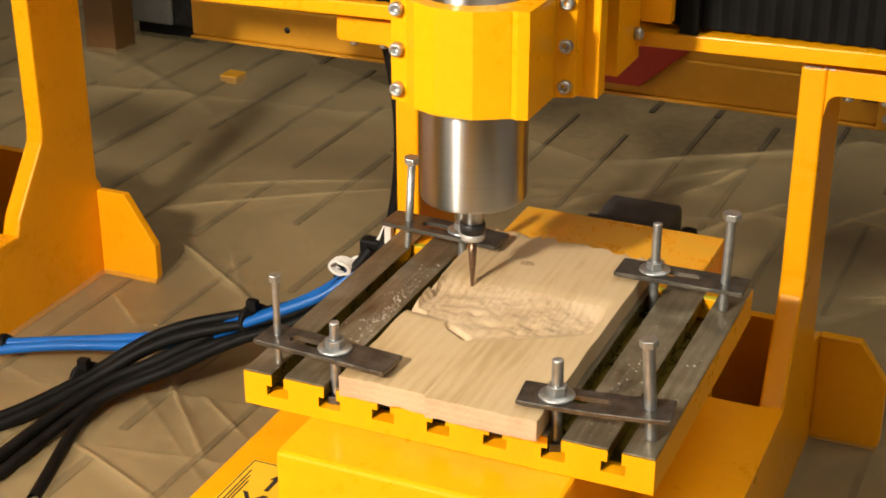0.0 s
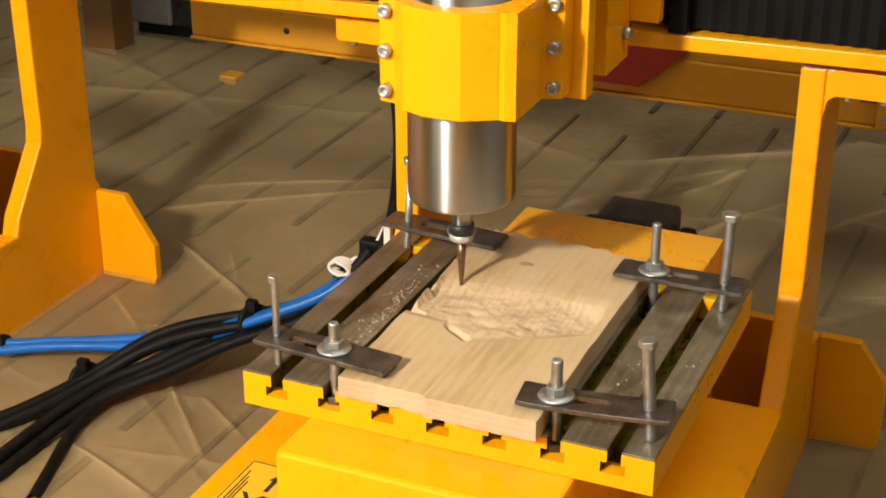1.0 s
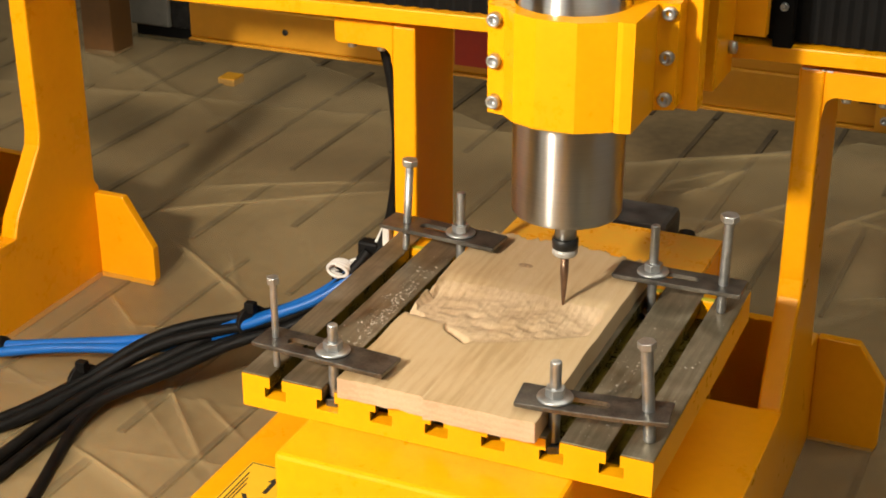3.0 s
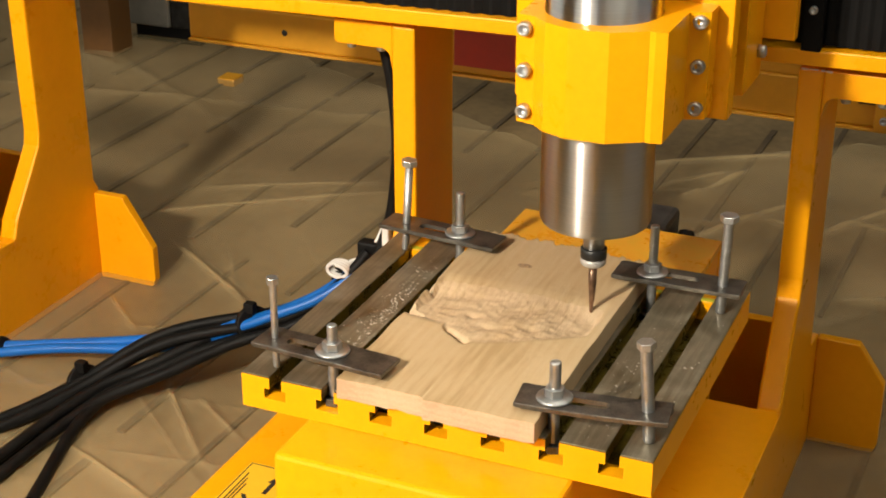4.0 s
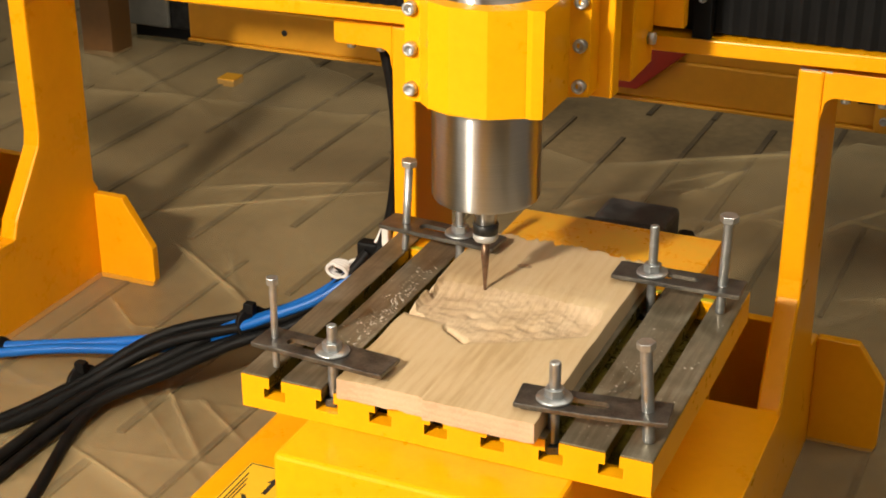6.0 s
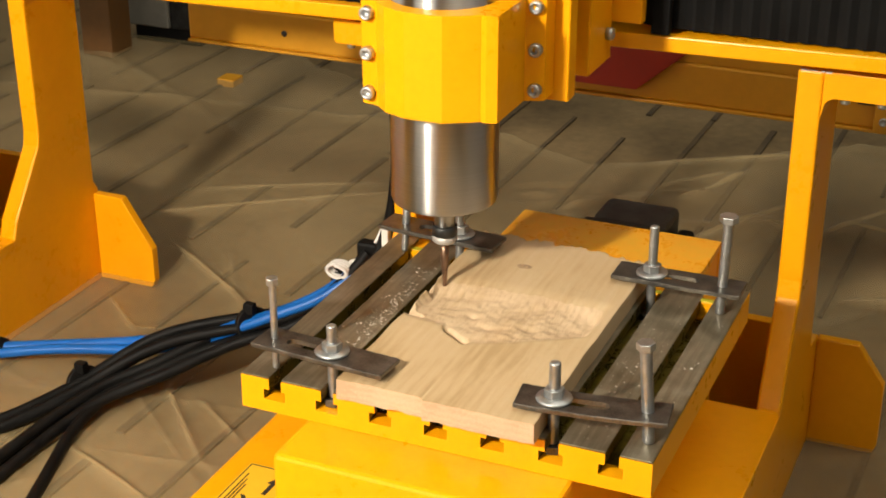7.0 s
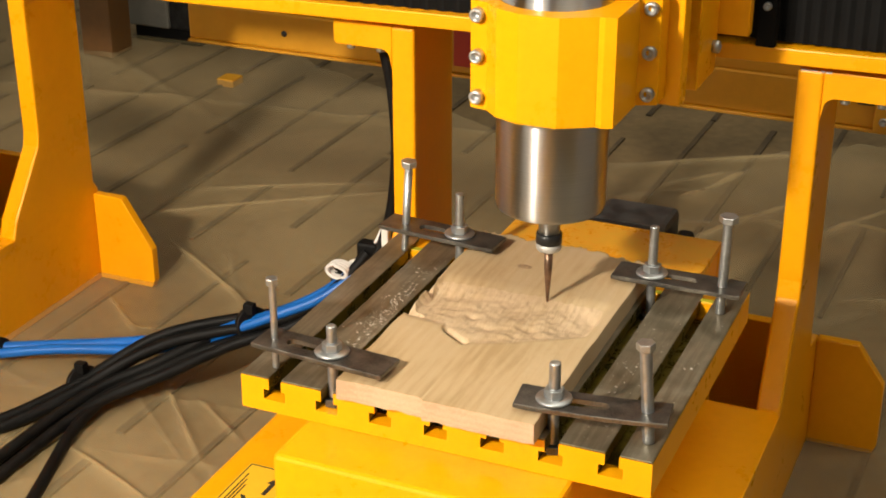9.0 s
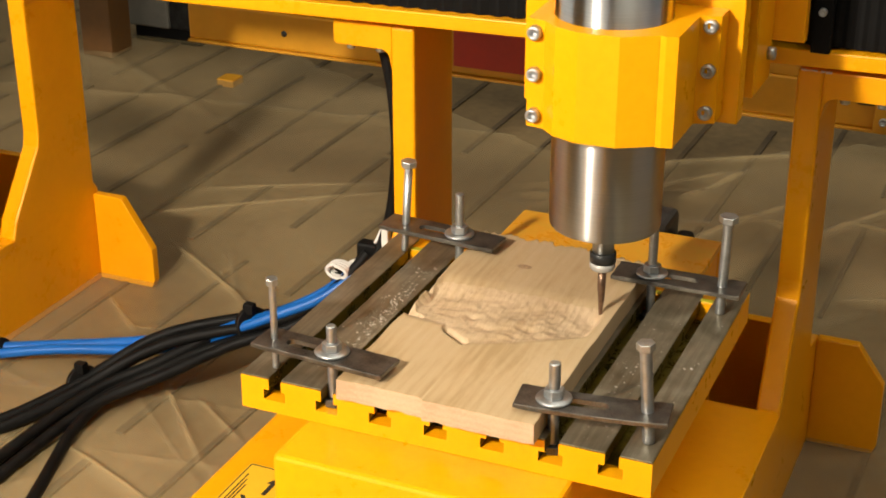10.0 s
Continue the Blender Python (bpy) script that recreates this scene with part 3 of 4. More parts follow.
        p.use_smooth = q < nx * ny and not (p.center.x < BX0 + 0.028 and 0.105 < p.center.y < 0.182)
    ob = new("wooden_board", data)
    ob.matrix_world = pose(0, 0, T)
    tagged(ob, "pale wooden plank with a half carved relief, clamped on the table", "wooden board")
    bm = B()
    add_lathe(bm, [(0.0058, 0), (0.0052, 0.0003), (0.0020, 0.0005)], pose(0.1464, 0.2316, BTH - 0.0002) @ Matrix.Diagonal((1.25, 0.8, 1, 1)), 20)
    part("knot", bm, simple("dark_knot", (0.16, 0.10, 0.06), (0.50, 0.33, 0.18), 420, 0.6), ob, "darker brown wood knot")


board()

# ---------------------------------------------------------------- clamps


def screw(bm, r, z0, z1, pitch=0.0021):
    """A threaded rod with real ridges."""
    prof = [(r * 0.85, z0)]
    z = z0 + 0.0008
    while z < z1 - 0.001:
        prof += [(r * 0.80, z), (r, z + pitch * 0.5)]
        z += pitch
    prof += [(r * 0.9, z1 - 0.0006), (r * 0.7, z1)]
    return add_lathe(bm, prof, None, 18)


def hexagon(bm, r, z0, z1, turn=0.2, edge=0.0006):
    return add_prism(bm, [(r * math.cos(turn + math.pi / 3 * k), r * math.sin(turn + math.pi / 3 * k)) for k in range(6)], "z", z0, z1, edge)


def strap_plate(ln, wd, th, s0, s1, sw, bend):
    """A flat bar from x = 0 to ln with a round-ended slot, bowed down in the middle by bend."""
    bm = B()
    outer, inner = [], []
    mid, half = (s0 + s1) / 2, (s1 - s0) / 2 - sw
    n = 64
    for k in range(n):
        a = 2 * math.pi * (k + 0.5) / n
        c, d = math.cos(a), math.sin(a)
        inner.append((mid + (half if c > 0 else -half) + sw * c, sw * d))
        # the bar's outline, its corners slightly cut
        u, v = max(-1.0, min(1.0, 1.42 * c)), max(-1.0, min(1.0, 1.42 * d))
        outer.append((ln * (u + 1) / 2, wd * v))

    def sag(x):
        return -4 * bend * (x / ln) * (1 - x / ln)
    rings = []
    e = 0.0005
    for pts, z, grow in ((inner, 0.0, 0), (outer, 0.0, -e), (outer, e, 0), (outer, th - e, 0), (outer, th, -e), (inner, th, 0)):
        rings.append([bm.verts.new((x + (grow if x > ln / 2 else -grow), y + (grow if y > 0 else -grow), z + sag(x))) for x, y in pts])
    for lo, hi in zip(rings, rings[1:] + rings[:1]):
        for k in range(n):
            bm.faces.new((lo[k], lo[(k + 1) % n], hi[(k + 1) % n], hi[k]))
    bmesh.ops.recalc_face_normals(bm, faces=bm.faces[:])
    return bm


def clamp(x, y, turn, height, tilt, inner, stud, jack, stud_top, jack_top, jack_lean, smooth_jack, stud_r, jack_r, head_r, bend):
    """A slotted strap over the board's edge, a stud with nut and washer, and a jack bolt.
    Local x runs from the outer end to the board; all heights over the table."""
    c = thing("strap_clamp", "dark slotted steel strap clamp with zinc stud, nut and jack bolt", "clamp", "clamps on the table", at=pose(x, y, T, 0, 0, turn))
    wd, th = 0.0155, 0.0038
    strap = part("strap", strap_plate(inner, wd, th, stud - 0.040, stud + 0.006, 0.0050, bend), CLAMP_STEEL, c, "dark worn steel strap")
    strap.matrix_local = pose(0, 0, height, 0, tilt, 0)
    zs = height + th - math.sin(radians(tilt)) * stud - 4 * bend * (stud / inner) * (1 - stud / inner)
    st = part("stud", screw(B(), stud_r, -0.012, stud_top, 0.0018), ZINC, c, "zinc plated threaded stud")
    st.matrix_local = pose(stud, 0, 0)
    head = part("stud_head", hexagon(B(), 0.0084, -0.0186, -0.0122), CLAMP_STEEL, c, "dark hexagon head in the slot")
    head.matrix_local = pose(stud, 0, 0)
    bm = add_lathe(B(), [(0.0132, 0), (0.0135, 0.0008), (0.0130, 0.0021), (stud_r + 0.001, 0.0022)], None, 32)
    washer = part("washer", bm, ZINC, c, "wide zinc washer")
    washer.matrix_local = pose(stud, 0, zs + 0.0003, 0, tilt, 0)
    nut = part("nut", hexagon(B(), 0.0078, 0.0026, 0.0092, 0.5), ZINC, c, "zinc hexagon nut")
    nut.matrix_local = pose(stud, 0, zs, 0, tilt, 0)
    bm = B()
    if smooth_jack:
        screw(bm, jack_r * 0.94, 0.0002, 0.016, 0.0017)
        add_lathe(bm, [(jack_r * 0.95, 0.0162), (jack_r, 0.017), (jack_r, jack_top - 0.006)], None, 20)
    else:
        screw(bm, jack_r, 0.0002, jack_top - 0.005, 0.0017)
    hexagon(bm, head_r, jack_top - 0.0058, jack_top, 0.1)
    jb = part("jack_bolt", bm, ZINC, c, "long zinc hexagon bolt")
    jb.matrix_local = pose(jack, 0.0, 0, jack_lean[0], jack_lean[1], 0)
    return c


#     outer end, turn, strap height, tilt, length, stud, jack from the outer end, tops, lean, shank, radii, sag
clamp(0.0090, 0.0185, -4, 0.0222, 0.2, 0.114, 0.064, 0.0125, 0.0490, 0.0770, (0, 0), False, 0.0041, 0.0029, 0.0052, 0.0)
clamp(0.3330, 0.0270, 187, 0.0222, 0.5, 0.111, 0.084, 0.0145, 0.0545, 0.0800, (0, 4.5), False, 0.0044, 0.0046, 0.0070, 0.0016)
clamp(0.3330, 0.2450, 180, 0.0218, 0.3, 0.109, 0.0775, 0.0180, 0.0690, 0.0885, (0, -1), False, 0.0040, 0.0043, 0.0080, 0.0)
clamp(0.0030, 0.2580, -4, 0.0233, 0.4, 0.113, 0.0745, 0.0190, 0.0660, 0.0880, (0, 3.5), True, 0.0041, 0.0036, 0.0074, 0.0)


def chips():
    """Fine wood chips and swarf strewn on the table's strips."""
    rnd = random.Random(21)
    bm = B()
    for k in range(650):
        zone = rnd.random()
        if zone < 0.80:
            x, y = rnd.gauss(0.066, 0.010), rnd.gauss(0.15, 0.05)
        elif zone < 0.92:
            x, y = rnd.gauss(0.280, 0.012), rnd.gauss(0.10, 0.06)
        else:
            x, y = rnd.uniform(0.25, 0.325), rnd.uniform(0.02, 0.27)
        near = min(abs(x - c) for c in SLOTS)
        if near < 0.008 or not 0.004 < x < 0.325 or not 0.005 < y < 0.28 or 0.085 < x < 0.245:
            continue
        s = rnd.choice((0.0004, 0.0005, 0.0006, 0.0007, 0.0012))
        m = Matrix.LocRotScale((x, y, T + s * 0.18), Euler((rnd.uniform(-0.3, 0.3), rnd.uniform(-0.3, 0.3), rnd.uniform(0, 6))), (s * rnd.uniform(0.6, 2.2), s, s * 0.3))
        bmesh.ops.create_cube(bm, size=1, matrix=m)
    ob = part("wood_chips", bm, simple("pale_chips", (0.36, 0.32, 0.26), (0.58, 0.53, 0.45), 300, 0.6))
    tagged(ob, "fine pale wood chips strewn on the steel table", "wood chips", kind="stuff")


chips()

# ---------------------------------------------------------------- carriage, spindle and bellows (they move)


def carriage():
    c = thing("gantry_carriage", "yellow carriage that slides along the gantry beam", "carriage", at=pose(AX, 0, T))
    x = lambda v: v - AX
    part("slide_channel", add_box(B(), x(0.252), 0.272, 0.180, x(0.2655), 0.332, 0.40, 0.0012), YELLOW, c)
    part("slide_channel", add_box(B(), x(0.088), 0.272, 0.180, x(0.1015), 0.332, 0.40, 0.0012), YELLOW, c)
    part("back_plate", add_box(B(), x(0.062), 0.3325, 0.2115, x(0.2915), 0.345, 0.40, 0.0012), YELLOW, c)
    part("guide_rail", add_box(B(), x(0.150), 0.275, 0.175, x(0.205), 0.33, 0.40, 0.0012), DARK, c)
    for xa, xb in ((0.2917, 0.3080), (0.0450, 0.0618)):
        cover = part("bellows_end", add_box(B(), x(xa), 0.361, 0.1960, x(xb), 0.3725, 0.40, 0.001), BELLOWS, c, "black end plate of the bellows")
        part("screw", bolt_head(B(), x((xa + xb) / 2), 0.3608, 0.2320, 0.0035, 0.004), ZINC, cover, "small zinc screw")
    bm = B()
    m = Matrix.Translation((x(0.2657), 0.318, 0.205)) @ Matrix.Rotation(math.pi / 2, 4, "Y")
    add_lathe(bm, [(0.0054, 0), (0.0054, 0.005), (0.0046, 0.006), (0.003, 0.006), (0.0026, 0.003)], m, 20)
    part("screw", bm, ZINC, c, "zinc socket screw")
    return c


def spindle_head():
    s = thing("spindle_head", "yellow clamp block with a steel milling spindle and a tapered bit", "milling spindle", at=pose(AX, AY, T))
    z0, z1 = 0.190, 0.2740
    front = [(0.0985, 0.2005), (0.1200, 0.2005), (0.1220, 0.1415), (0.1362, 0.1385), (0.1480, 0.1270), (0.1680, 0.1190), (0.199, 0.1200), (0.2240, 0.1345),
             (0.2252, 0.1385), (0.2266, 0.1385), (0.2266, 0.1330), (0.2375, 0.1365), (0.2375, 0.2005), (0.2525, 0.2005), (0.2525, 0.222), (0.0985, 0.222)]
    hole = 0.0448
    bm = B()
    seg = 72
    # plan outline sampled by angle so that the bore goes right through
    ctr = Vector((AX, AY))
    corner = [math.atan2(p[1] - AY, p[0] - AX) % (2 * math.pi) for p in front]
    angles = sorted(set([round(2 * math.pi * k / seg, 5) for k in range(seg)] + [round(a, 5) for a in corner]))

    def reach(a):
        d = Vector((math.cos(a), math.sin(a)))
        best = 0.0
        n = len(front)
        for i in range(n):
            p, q = Vector(front[i]) - ctr, Vector(front[(i + 1) % n]) - ctr
            e = q - p
            det = d.x * (-e.y) + d.y * e.x
            if abs(det) < 1e-12:
                continue
            t = (p.x * (-e.y) + p.y * e.x) / det
            u = (d.x * p.y - d.y * p.x) / det
            if t > 0 and -1e-5 <= u <= 1 + 1e-5:
                best = max(best, t)
        return max(best, hole + 0.001)
    rings = []
    for r_of, z in ((reach, z0), (reach, z1), (lambda a: hole, z1), (lambda a: hole, z0)):
        rings.append([bm.verts.new((r_of(a) * math.cos(a), r_of(a) * math.sin(a), z)) for a in angles])
    n = len(angles)
    for a, b in ((0, 1), (1, 2), (2, 3), (3, 0)):
        for i in range(n):
            bm.faces.new((rings[a][i], rings[a][(i + 1) % n], rings[b][(i + 1) % n], rings[b][i]))
    bmesh.ops.recalc_face_normals(bm, faces=bm.faces[:])
    block = part("clamp_block", bm, YELLOW, s)
    for xb, yb, heights in ((0.1289, 0.1399, (0.2005, 0.2325, 0.2645)), (0.2455, 0.2004, (0.1990, 0.2320, 0.2665))):
        for zb in heights:
            part("screw", bolt_head(B(), xb - AX, yb - AY, zb), ZINC, block, "zinc socket head screw")
    part("slide_plate", add_box(B(), 0.0915 - AX, 0.2222 - AY, 0.1835, 0.2650 - AX, 0.240 - AY, 0.40, 0.0012), YELLOW, s)
    part("slide_block", add_box(B(), 0.125 - AX, 0.2402 - AY, 0.195, 0.230 - AX, 0.2715 - AY, 0.38, 0.0012), DARK, s)
    body = [(0.0300, 0.1022), (0.0395, 0.1030), (0.0428, 0.1045), (0.0440, 0.1075), (0.0440, 0.40)]
    part("spindle_body", add_lathe(B(), body, None, 96), TURNED, s, "polished turned steel spindle body")
    part("spindle_nose", add_lathe(B(), [(0.0087, 0.0780), (0.0087, 0.1023)], None, 32), TURNED, s)
    part("collet_ring", add_lathe(B(), [(0.0095, 0.0706), (0.0106, 0.0710), (0.0106, 0.0788), (0.0098, 0.0795)], None, 32), DARK, s, "black collet nut ring")
    part("collet_nut", add_lathe(B(), [(0.0040, 0.0628), (0.0062, 0.0630), (0.0090, 0.0642), (0.0104, 0.0662), (0.0104, 0.0700), (0.0096, 0.0705)], None, 32), NUT, s, "steel collet nut")
    part("milling_bit", add_lathe(B(), [(0.0003, 0.0155), (0.0012, 0.0190), (0.0034, 0.0480), (0.0034, 0.0625)], None, 16), BIT, s, "tapered dark carbide milling bit")
    return s


slide = carriage()
spindle = spindle_head()

BELLOWS_Z0, BELLOWS_Z1 = T + 0.1928, T + 0.40


def pleat_mesh():
    bm = B()
    add_prism(bm, [(-0.014, 0.0), (-0.0015, -0.0055), (0.0015, -0.0055), (0.014, 0.0)], "z", BELLOWS_Z0, BELLOWS_Z1, 0.0006)
    return mesh("pleat", bm, BELLOWS)


PLEAT = pleat_mesh()
PLEATS = []


def bellows(end, near_edge):
    """A folding cover between the carriage and the end of the beam."""
    b = thing("bellows", "black pleated rubber bellows covering the gantry rail", "bellows", "gantry bellows", at=pose(0, 0.381, math.tan(BEAM_TILT) * ((end + near_edge) / 2 - 0.145)))
    a, c = sorted((end, near_edge))
    part("backing", add_box(B(), a - 0.03 if end < near_edge else 0.20, 0.0005, BELLOWS_Z0, 0.15 if end < near_edge else c + 0.03, 0.02, BELLOWS_Z1, 0), BELLOWS, b)
    count = 22
    for k in range(count):
        ob = new("pleat", PLEAT)
        ob.parent = b
        PLEATS.append((ob, end, near_edge, (k + 0.5) / count))


bellows(0.56, 0.2850)
bellows(-0.27, 0.0690)

# ---------------------------------------------------------------- hoses and cables


def hoses():
    b = thing("blue_hose", "pair of bright blue coolant hoses hanging over the floor", "hose", "machine hoses")
    path = [(-0.519, 0.330, 0.025), (-0.455, 0.354, 0.030), (-0.381, 0.380, 0.035), (-0.300, 0.385, 0.058), (-0.228, 0.400, 0.084), (-0.182, 0.420, 0.102), (-0.143, 0.440, 0.125), (-0.118, 0.460, 0.154)]
    tube("hose", path, 0.0062, BLUE, b)
    tube("hose", [(x - 0.004, y - 0.012, z - 0.004 + 0.006 * math.sin(i * 1.7)) for i, (x, y, z) in enumerate(path)], 0.0058, BLUE, b)
    part("end_ring", add_lathe(B(), [(0.010, -0.006), (0.012, 0), (0.010, 0.006)], Matrix.Translation(path[0]) @ Matrix.Rotation(1.2, 4, "Y"), 20), BLACK, b, "black hose end")
    k = thing("black_cable", "bundle of thick black corrugated cables tied together", "cable", "machine hoses")
    main = [(-0.445, 0.172, 0.013), (-0.423, 0.200, 0.015), (-0.401, 0.247, 0.020), (-0.379, 0.300, 0.027), (-0.337, 0.340, 0.056), (-0.297, 0.370, 0.069), (-0.236, 0.400, 0.079), (-0.190, 0.420, 0.087), (-0.139, 0.445, 0.123), (-0.111, 0.465, 0.164), (-0.104, 0.475, 0.205), (-0.095, 0.475, 0.270), (-0.093, 0.470, 0.325), (-0.100, 0.470, 0.375), (-0.113, 0.470, 0.416)]
    low = [(-0.373, 0.099, 0.013), (-0.374, 0.163, 0.015), (-0.365, 0.228, 0.018), (-0.352, 0.292, 0.025), (-0.303, 0.330, 0.043), (-0.269, 0.370, 0.058), (-0.226, 0.395, 0.074), (-0.190, 0.420, 0.080), (-0.138, 0.445, 0.117), (-0.109, 0.465, 0.157), (-0.102, 0.480, 0.205), (-0.092, 0.480, 0.270), (-0.088, 0.475, 0.330), (-0.089, 0.475, 0.380), (-0.097, 0.475, 0.416)]
    rnd = random.Random(4)
    for n in range(4):
        dx, dy, dz = 0.010 * math.cos(n * 1.57), 0.010 * math.sin(n * 1.57), 0.006 * math.sin(n * 2.1)
        run = main if n == 0 else main[:10]
        tube("cable", [(x + dx + rnd.uniform(-0.004, 0.004), y + dy, max(0.012, z + dz)) for x, y, z in run], 0.0060, BLACK, k)
    for n in range(4):
        dx, dy, dz = 0.011 * math.cos(n * 1.57 + 0.7), 0.011 * math.sin(n * 1.57 + 0.7), 0.006 * math.sin(n * 2.1)
        run = low if n == 0 else low[:9]
        tube("cable", [(x + dx + rnd.uniform(-0.004, 0.004), y + dy, max(0.012, z + dz)) for x, y, z in run], 0.0063, BLACK, k)
    tube("cable", [(-0.310, 0.101, 0.010), (-0.322, 0.139, 0.010), (-0.336, 0.183, 0.013), (-0.352, 0.240, 0.018), (-0.346, 0.294, 0.025)], 0.0065, BLACK, k)
    for p in ((-0.381, 0.295, 0.027), (-0.229, 0.400, 0.080)):
        tie = B()
        add_lathe(tie, [(0.019, -0.003), (0.0205, -0.003), (0.0205, 0.003), (0.019, 0.003)], Matrix.Translation(p) @ Matrix.Rotation(1.3, 4, "Y") @ Matrix.Rotation(0.5, 4, "X"), 20)
        add_box(tie, p[0] - 0.008, p[1] - 0.006, p[2] + 0.014, p[0] + 0.004, p[1] + 0.004, p[2] + 0.026, 0.001)
        part("cable_tie", tie, BLACK, k, "black plastic cable tie")
    w = thing("white_cable", "small coil of white wire beside the black connector", "cable")
    c = (-0.143, 0.450, 0.144)
    pts = []
    for i in range(34):
        a = i * 0.62
        pts.append((c[0] + 0.013 * math.cos(a), c[1] - 0.0015 * i * 0.3, c[2] + 0.008 * math.sin(a)))
    tube("coil", pts, 0.0022, WHITE, w)
    tube("lead", [(-0.133, 0.450, 0.151), (-0.126, 0.450, 0.157), (-0.120, 0.455, 0.148), (-0.115, 0.460, 0.157), (-0.102, 0.470, 0.190)], 0.0022, WHITE, w)
    plug = thing("white_plug", "small white plastic plug hanging beside the upright", "plug")
    g = (-0.089, 0.450, 0.190)
    part("plug_body", add_box(B(), g[0] - 0.004, g[1] - 0.005, g[2] - 0.012, g[0] + 0.004, g[1] + 0.005, g[2] + 0.012, 0.0015), WHITE, plug)
    con = thing("cable_connector", "black plastic cable connector beside the table", "connector")
    p = (-0.140, 0.450, 0.131)
    part("connector_body", add_box(B(), p[0] - 0.014, p[1] - 0.008, p[2] - 0.010, p[0] + 0.014, p[1] + 0.008, p[2] + 0.008, 0.003), BLACK, con)
    q = (-0.117, 0.465, 0.163)
    part("connector_cap", add_box(B(), q[0] - 0.012, q[1] - 0.008, q[2] - 0.010, q[0] + 0.012, q[1] + 0.008, q[2] + 0.010, 0.003), BLACK, con)


hoses()

# ---------------------------------------------------------------- label on the base


def base_label():
    z = BASE
    lab = thing("axis_label", "yellow sticker with a black arrow and an axis letter", "label", at=pose(0, 0, z + 0.0010))
    x0, y1, y0, x1 = -0.047, 0.084, -0.046, 0.025
    part("sheet", add_box(B(), x0, y0, 0, x1, y1, 0.0004, 0), LABEL, lab)
    bm = B()
    e = 0.0012
    for q in ((x0 + e, y0 + e, x1 - e, y0 + 2 * e), (x0 + e, y1 - 2 * e, x1 - e, y1 - e), (x0 + e, y0 + e, x0 + 2 * e, y1 - e), (x1 - 2 * e, y0 + e, x1 - e, y1 - e)):
        add_box(bm, q[0], q[1], 0.0004, q[2], q[3], 0.0006, 0)
    part("border", bm, INK, lab, "thin black border")
    bm = B()
    ax, ay = x0 + 0.034, y1 - 0.040
    add_prism(bm, [(ax - 0.002, ay), (ax + 0.002, ay), (ax + 0.002, ay + 0.017), (ax + 0.0055, ay + 0.017), (ax, ay + 0.027), (ax - 0.0055, ay + 0.017), (ax - 0.002, ay + 0.017)], "z", 0.0004, 0.0007, 0)
    part("arrow", bm, INK, lab, "black arrow")
    f = bpy.data.curves.new("letter", "FONT")
    f.body, f.size, f.extrude = "Y", 0.040, 0.0002
    f.materials.append(INK)
    t = new("letter", f)
    t.parent = lab
    t.matrix_local = pose(ax - 0.018, ay - 0.034, 0.0006)
    bm = B()
    for k in range(3):
        add_box(bm, x0 + 0.006 + 0.003 * k, y0 + 0.03, 0.0004, x0 + 0.0074 + 0.003 * k, y1 - 0.016 - 0.008 * k, 0.0006, 0)
    part("small_print", bm, INK, lab, "rows of tiny black print")


base_label()

# ---------------------------------------------------------------- things behind


def rear_machine():
    b = thing("rear_bench", "dull yellow steel beam of another machine behind", "machine beam")
    x0 = -0.621
    part("beam", add_box(B(), x0, 0.92, T - 0.060, 1.3, 1.02, T - 0.0075, 0.003), OLD_YELLOW, b)
    part("middle_rail", add_box(B(), x0, 0.9225, T - 0.0073, 1.3, 1.02, T + 0.016, 0.0015), OLD_YELLOW, b)
    part("lower_rail", add_box(B(), x0, 0.915, T - 0.064, 1.3, 1.03, T - 0.0602, 0.001), OLD_YELLOW, b)
    part("upper_rail", add_box(B(), x0, 0.95, T + 0.0162, 1.3, 1.05, T + 0.12, 0.003), OLD_YELLOW, b)
    part("red_panel", add_prism(B(), [(-0.205, T - 0.0455), (0.045, T - 0.0455), (0.110, T + 0.0105), (0.110, T + 0.10), (-0.205, T + 0.10)], "y", 0.906, 0.9195, 0.001), RED, b, "glossy red steel panel")
    hole = add_lathe(B(), [(0.0045, 0.0), (0.0045, 0.0006), (0.0010, 0.0006)], Matrix.Translation((-0.466, 0.9195, 0.239)) @ Matrix.Rotation(math.pi / 2, 4, "X"), 18)
    part("screw_hole", hole, DARK, b, "small dark screw hole")
    lug = part("lug", add_box(B(), 0.340, 0.906, T - 0.060, 0.43, 0.9195, T - 0.006, 0.0015), OLD_YELLOW, b)
    part("bolt", bolt_head(B(), 0.352, 0.9058, T - 0.045, 0.005, 0.004), ZINC, lug, "small zinc screw")
    part("slot", add_box(B(), 0.318, 0.9185, T - 0.031, 0.338, 0.9205, T - 0.023, 0.0004), DARK, b, "dark oblong slot")
    for x in (0.98, 1.2):
        part("leg", add_box(B(), x, 0.94, 0, x + 0.05, 1.02, T - 0.0645, 0.002), OLD_YELLOW, b)
    pad = thing("steel_plate", "small dull yellow steel plate lying on the floor", "steel plate")
    part("plate", add_box(B(), -0.818, 1.300, 0.0, -0.785, 1.335, 0.014, 0.002), OLD_YELLOW, pad)


rear_machine()


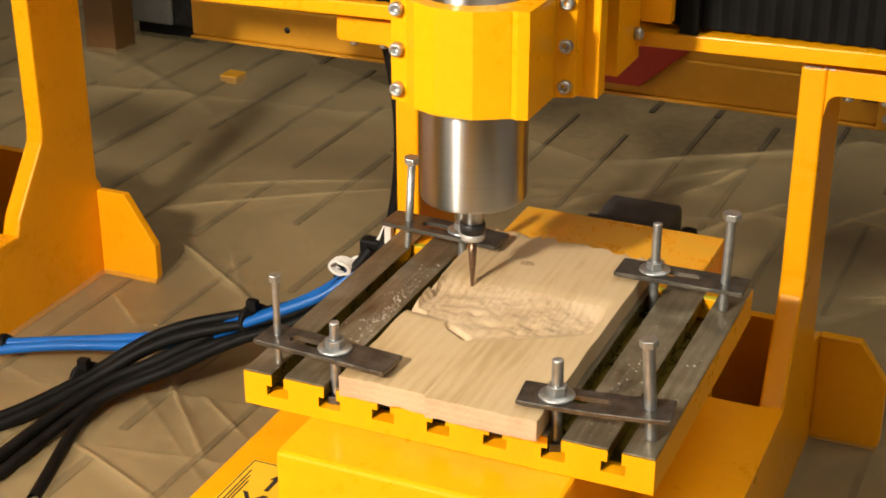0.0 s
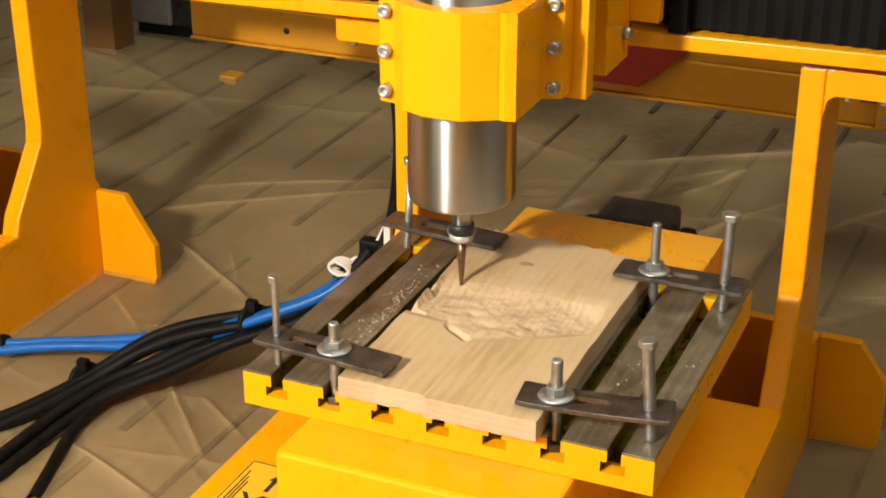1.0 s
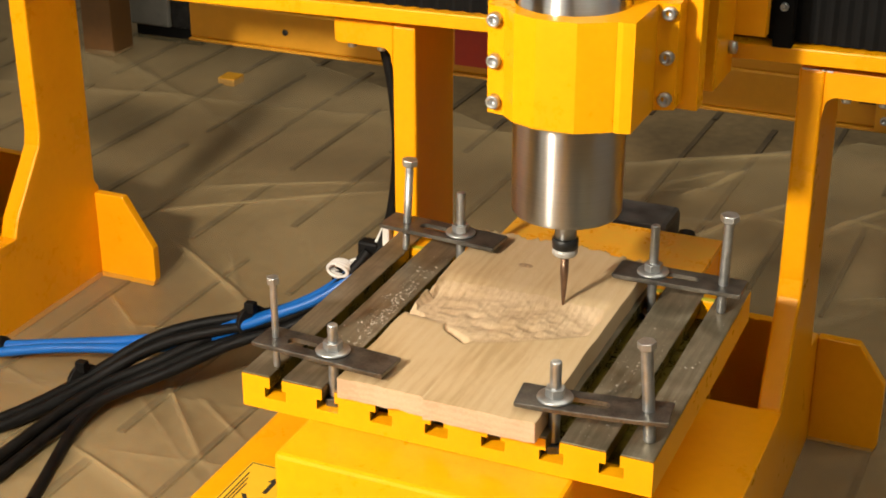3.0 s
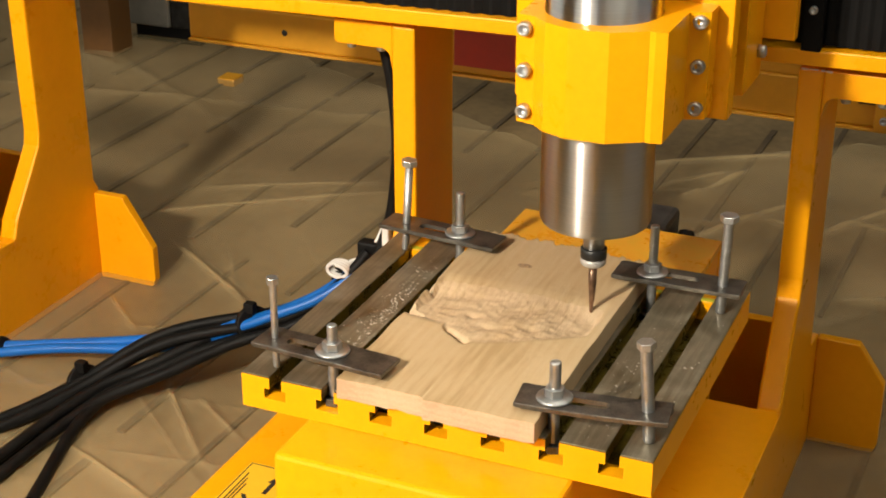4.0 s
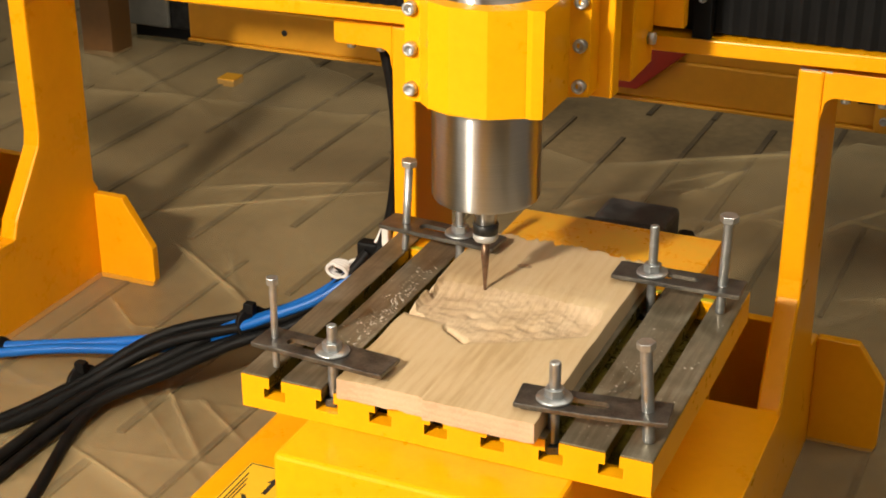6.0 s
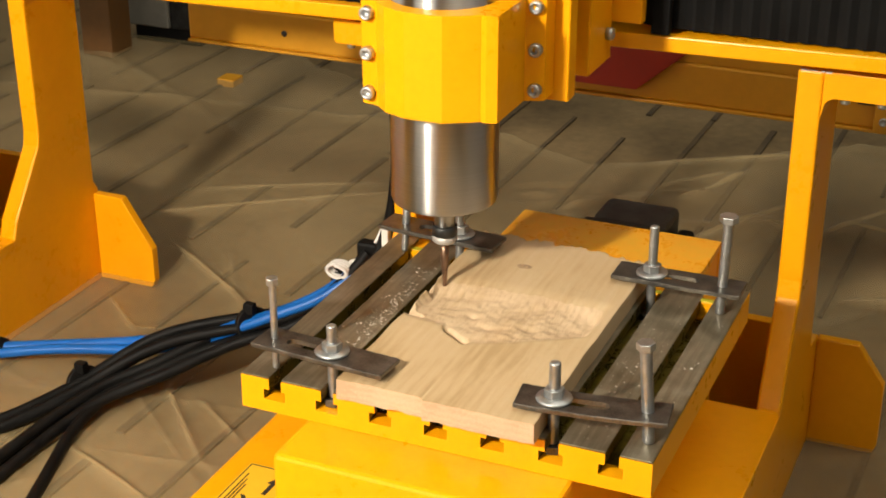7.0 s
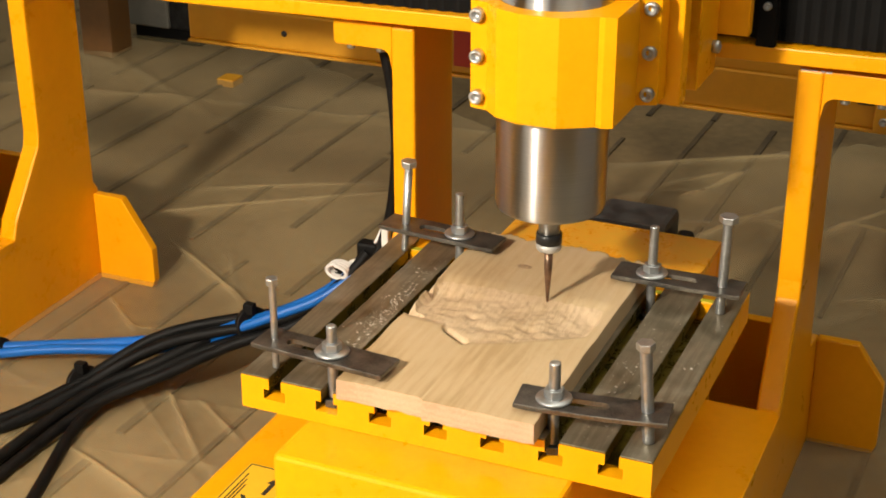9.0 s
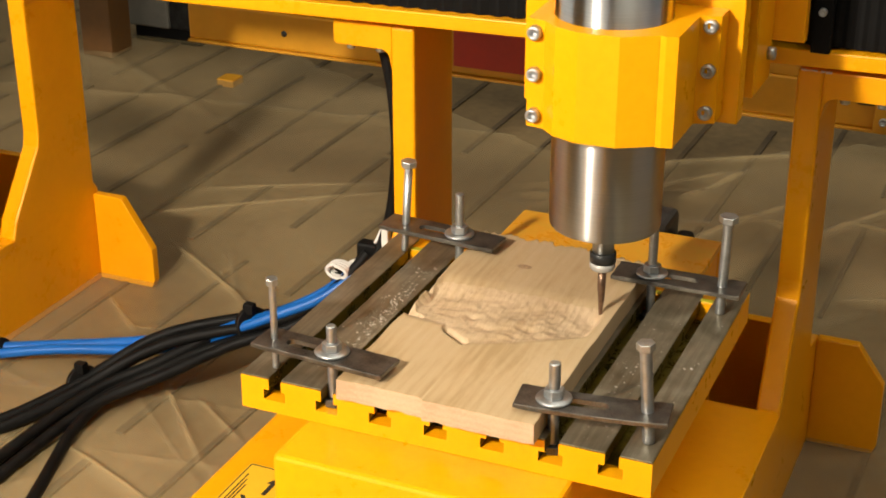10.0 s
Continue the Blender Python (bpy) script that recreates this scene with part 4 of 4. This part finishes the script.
def far_things():
    k = thing("dark_cabinet", "grey steel control cabinet standing far behind", "cabinet")
    part("cabinet_body", add_box(B(), -1.114, 1.475, 0.03, -1.025, 1.60, 0.9, 0.004), GREY, k)
    part("side_post", add_box(B(), -1.0248, 1.48, 0.03, -0.955, 1.60, 0.9, 0.004), DARK, k, "black side post")
    part("plinth", add_box(B(), -1.105, 1.485, 0, -0.965, 1.59, 0.0298, 0.001), BLACK, k)
    box = thing("brown_box", "dark brown steel box standing behind the other machine", "box")
    part("box_body", add_box(B(), -1.135, 1.355, 0.002, -1.070, 1.42, 0.42, 0.003), BROWN, box)
    part("lid", add_box(B(), -1.137, 1.353, 0.4202, -1.068, 1.422, 0.43, 0.002), BROWN, box)
    m = thing("drive_motor", "small black motor standing beside the other machine's table", "motor")
    e = (-0.549, 0.420, 0.275)
    part("motor_body", add_box(B(), e[0] - 0.22, e[1] + 0.03, T + 0.0002, e[0] - 0.115, e[1] + 0.10, T + 0.03, 0.005), MOTOR, m)
    part("motor_cap", add_box(B(), e[0] - 0.20, e[1] + 0.035, T + 0.0302, e[0] - 0.13, e[1] + 0.095, T + 0.038, 0.003), DARK, m)


far_things()


def carriage_path():
    """The carriage runs to and fro at an even speed."""
    v = 0.0458
    lo, hi = -0.0866, 0.0582
    turns = [(-5.0, hi), (0.60, lo), (3.77, hi), (6.89, lo), (12.0, lo + v * 5.11)]

    def at(t):
        for (t0, a), (t1, b) in zip(turns, turns[1:]):
            if t <= t1:
                if t1 == 0.60:
                    return lo + v * (t1 - t)
                return a + (b - a) * (t - t0) / (t1 - t0)
    return at


def motions():
    at = carriage_path()
    times = sorted({round(0.25 * k, 2) for k in range(41)} | {0.5, 0.6, 0.7, 3.65, 3.77, 3.9, 6.8, 6.89, 7.0})
    walk(slide, [(t, pose(AX + at(t), 0, T)) for t in times])
    walk(spindle, [(t, pose(AX + at(t), AY, T + lift(at(t)))) for t in times])
    for ob, end, near, share in PLEATS:
        walk(ob, [(t, pose(near + at(t) + (end - near - at(t)) * share, 0, 0)) for t in times])


motions()
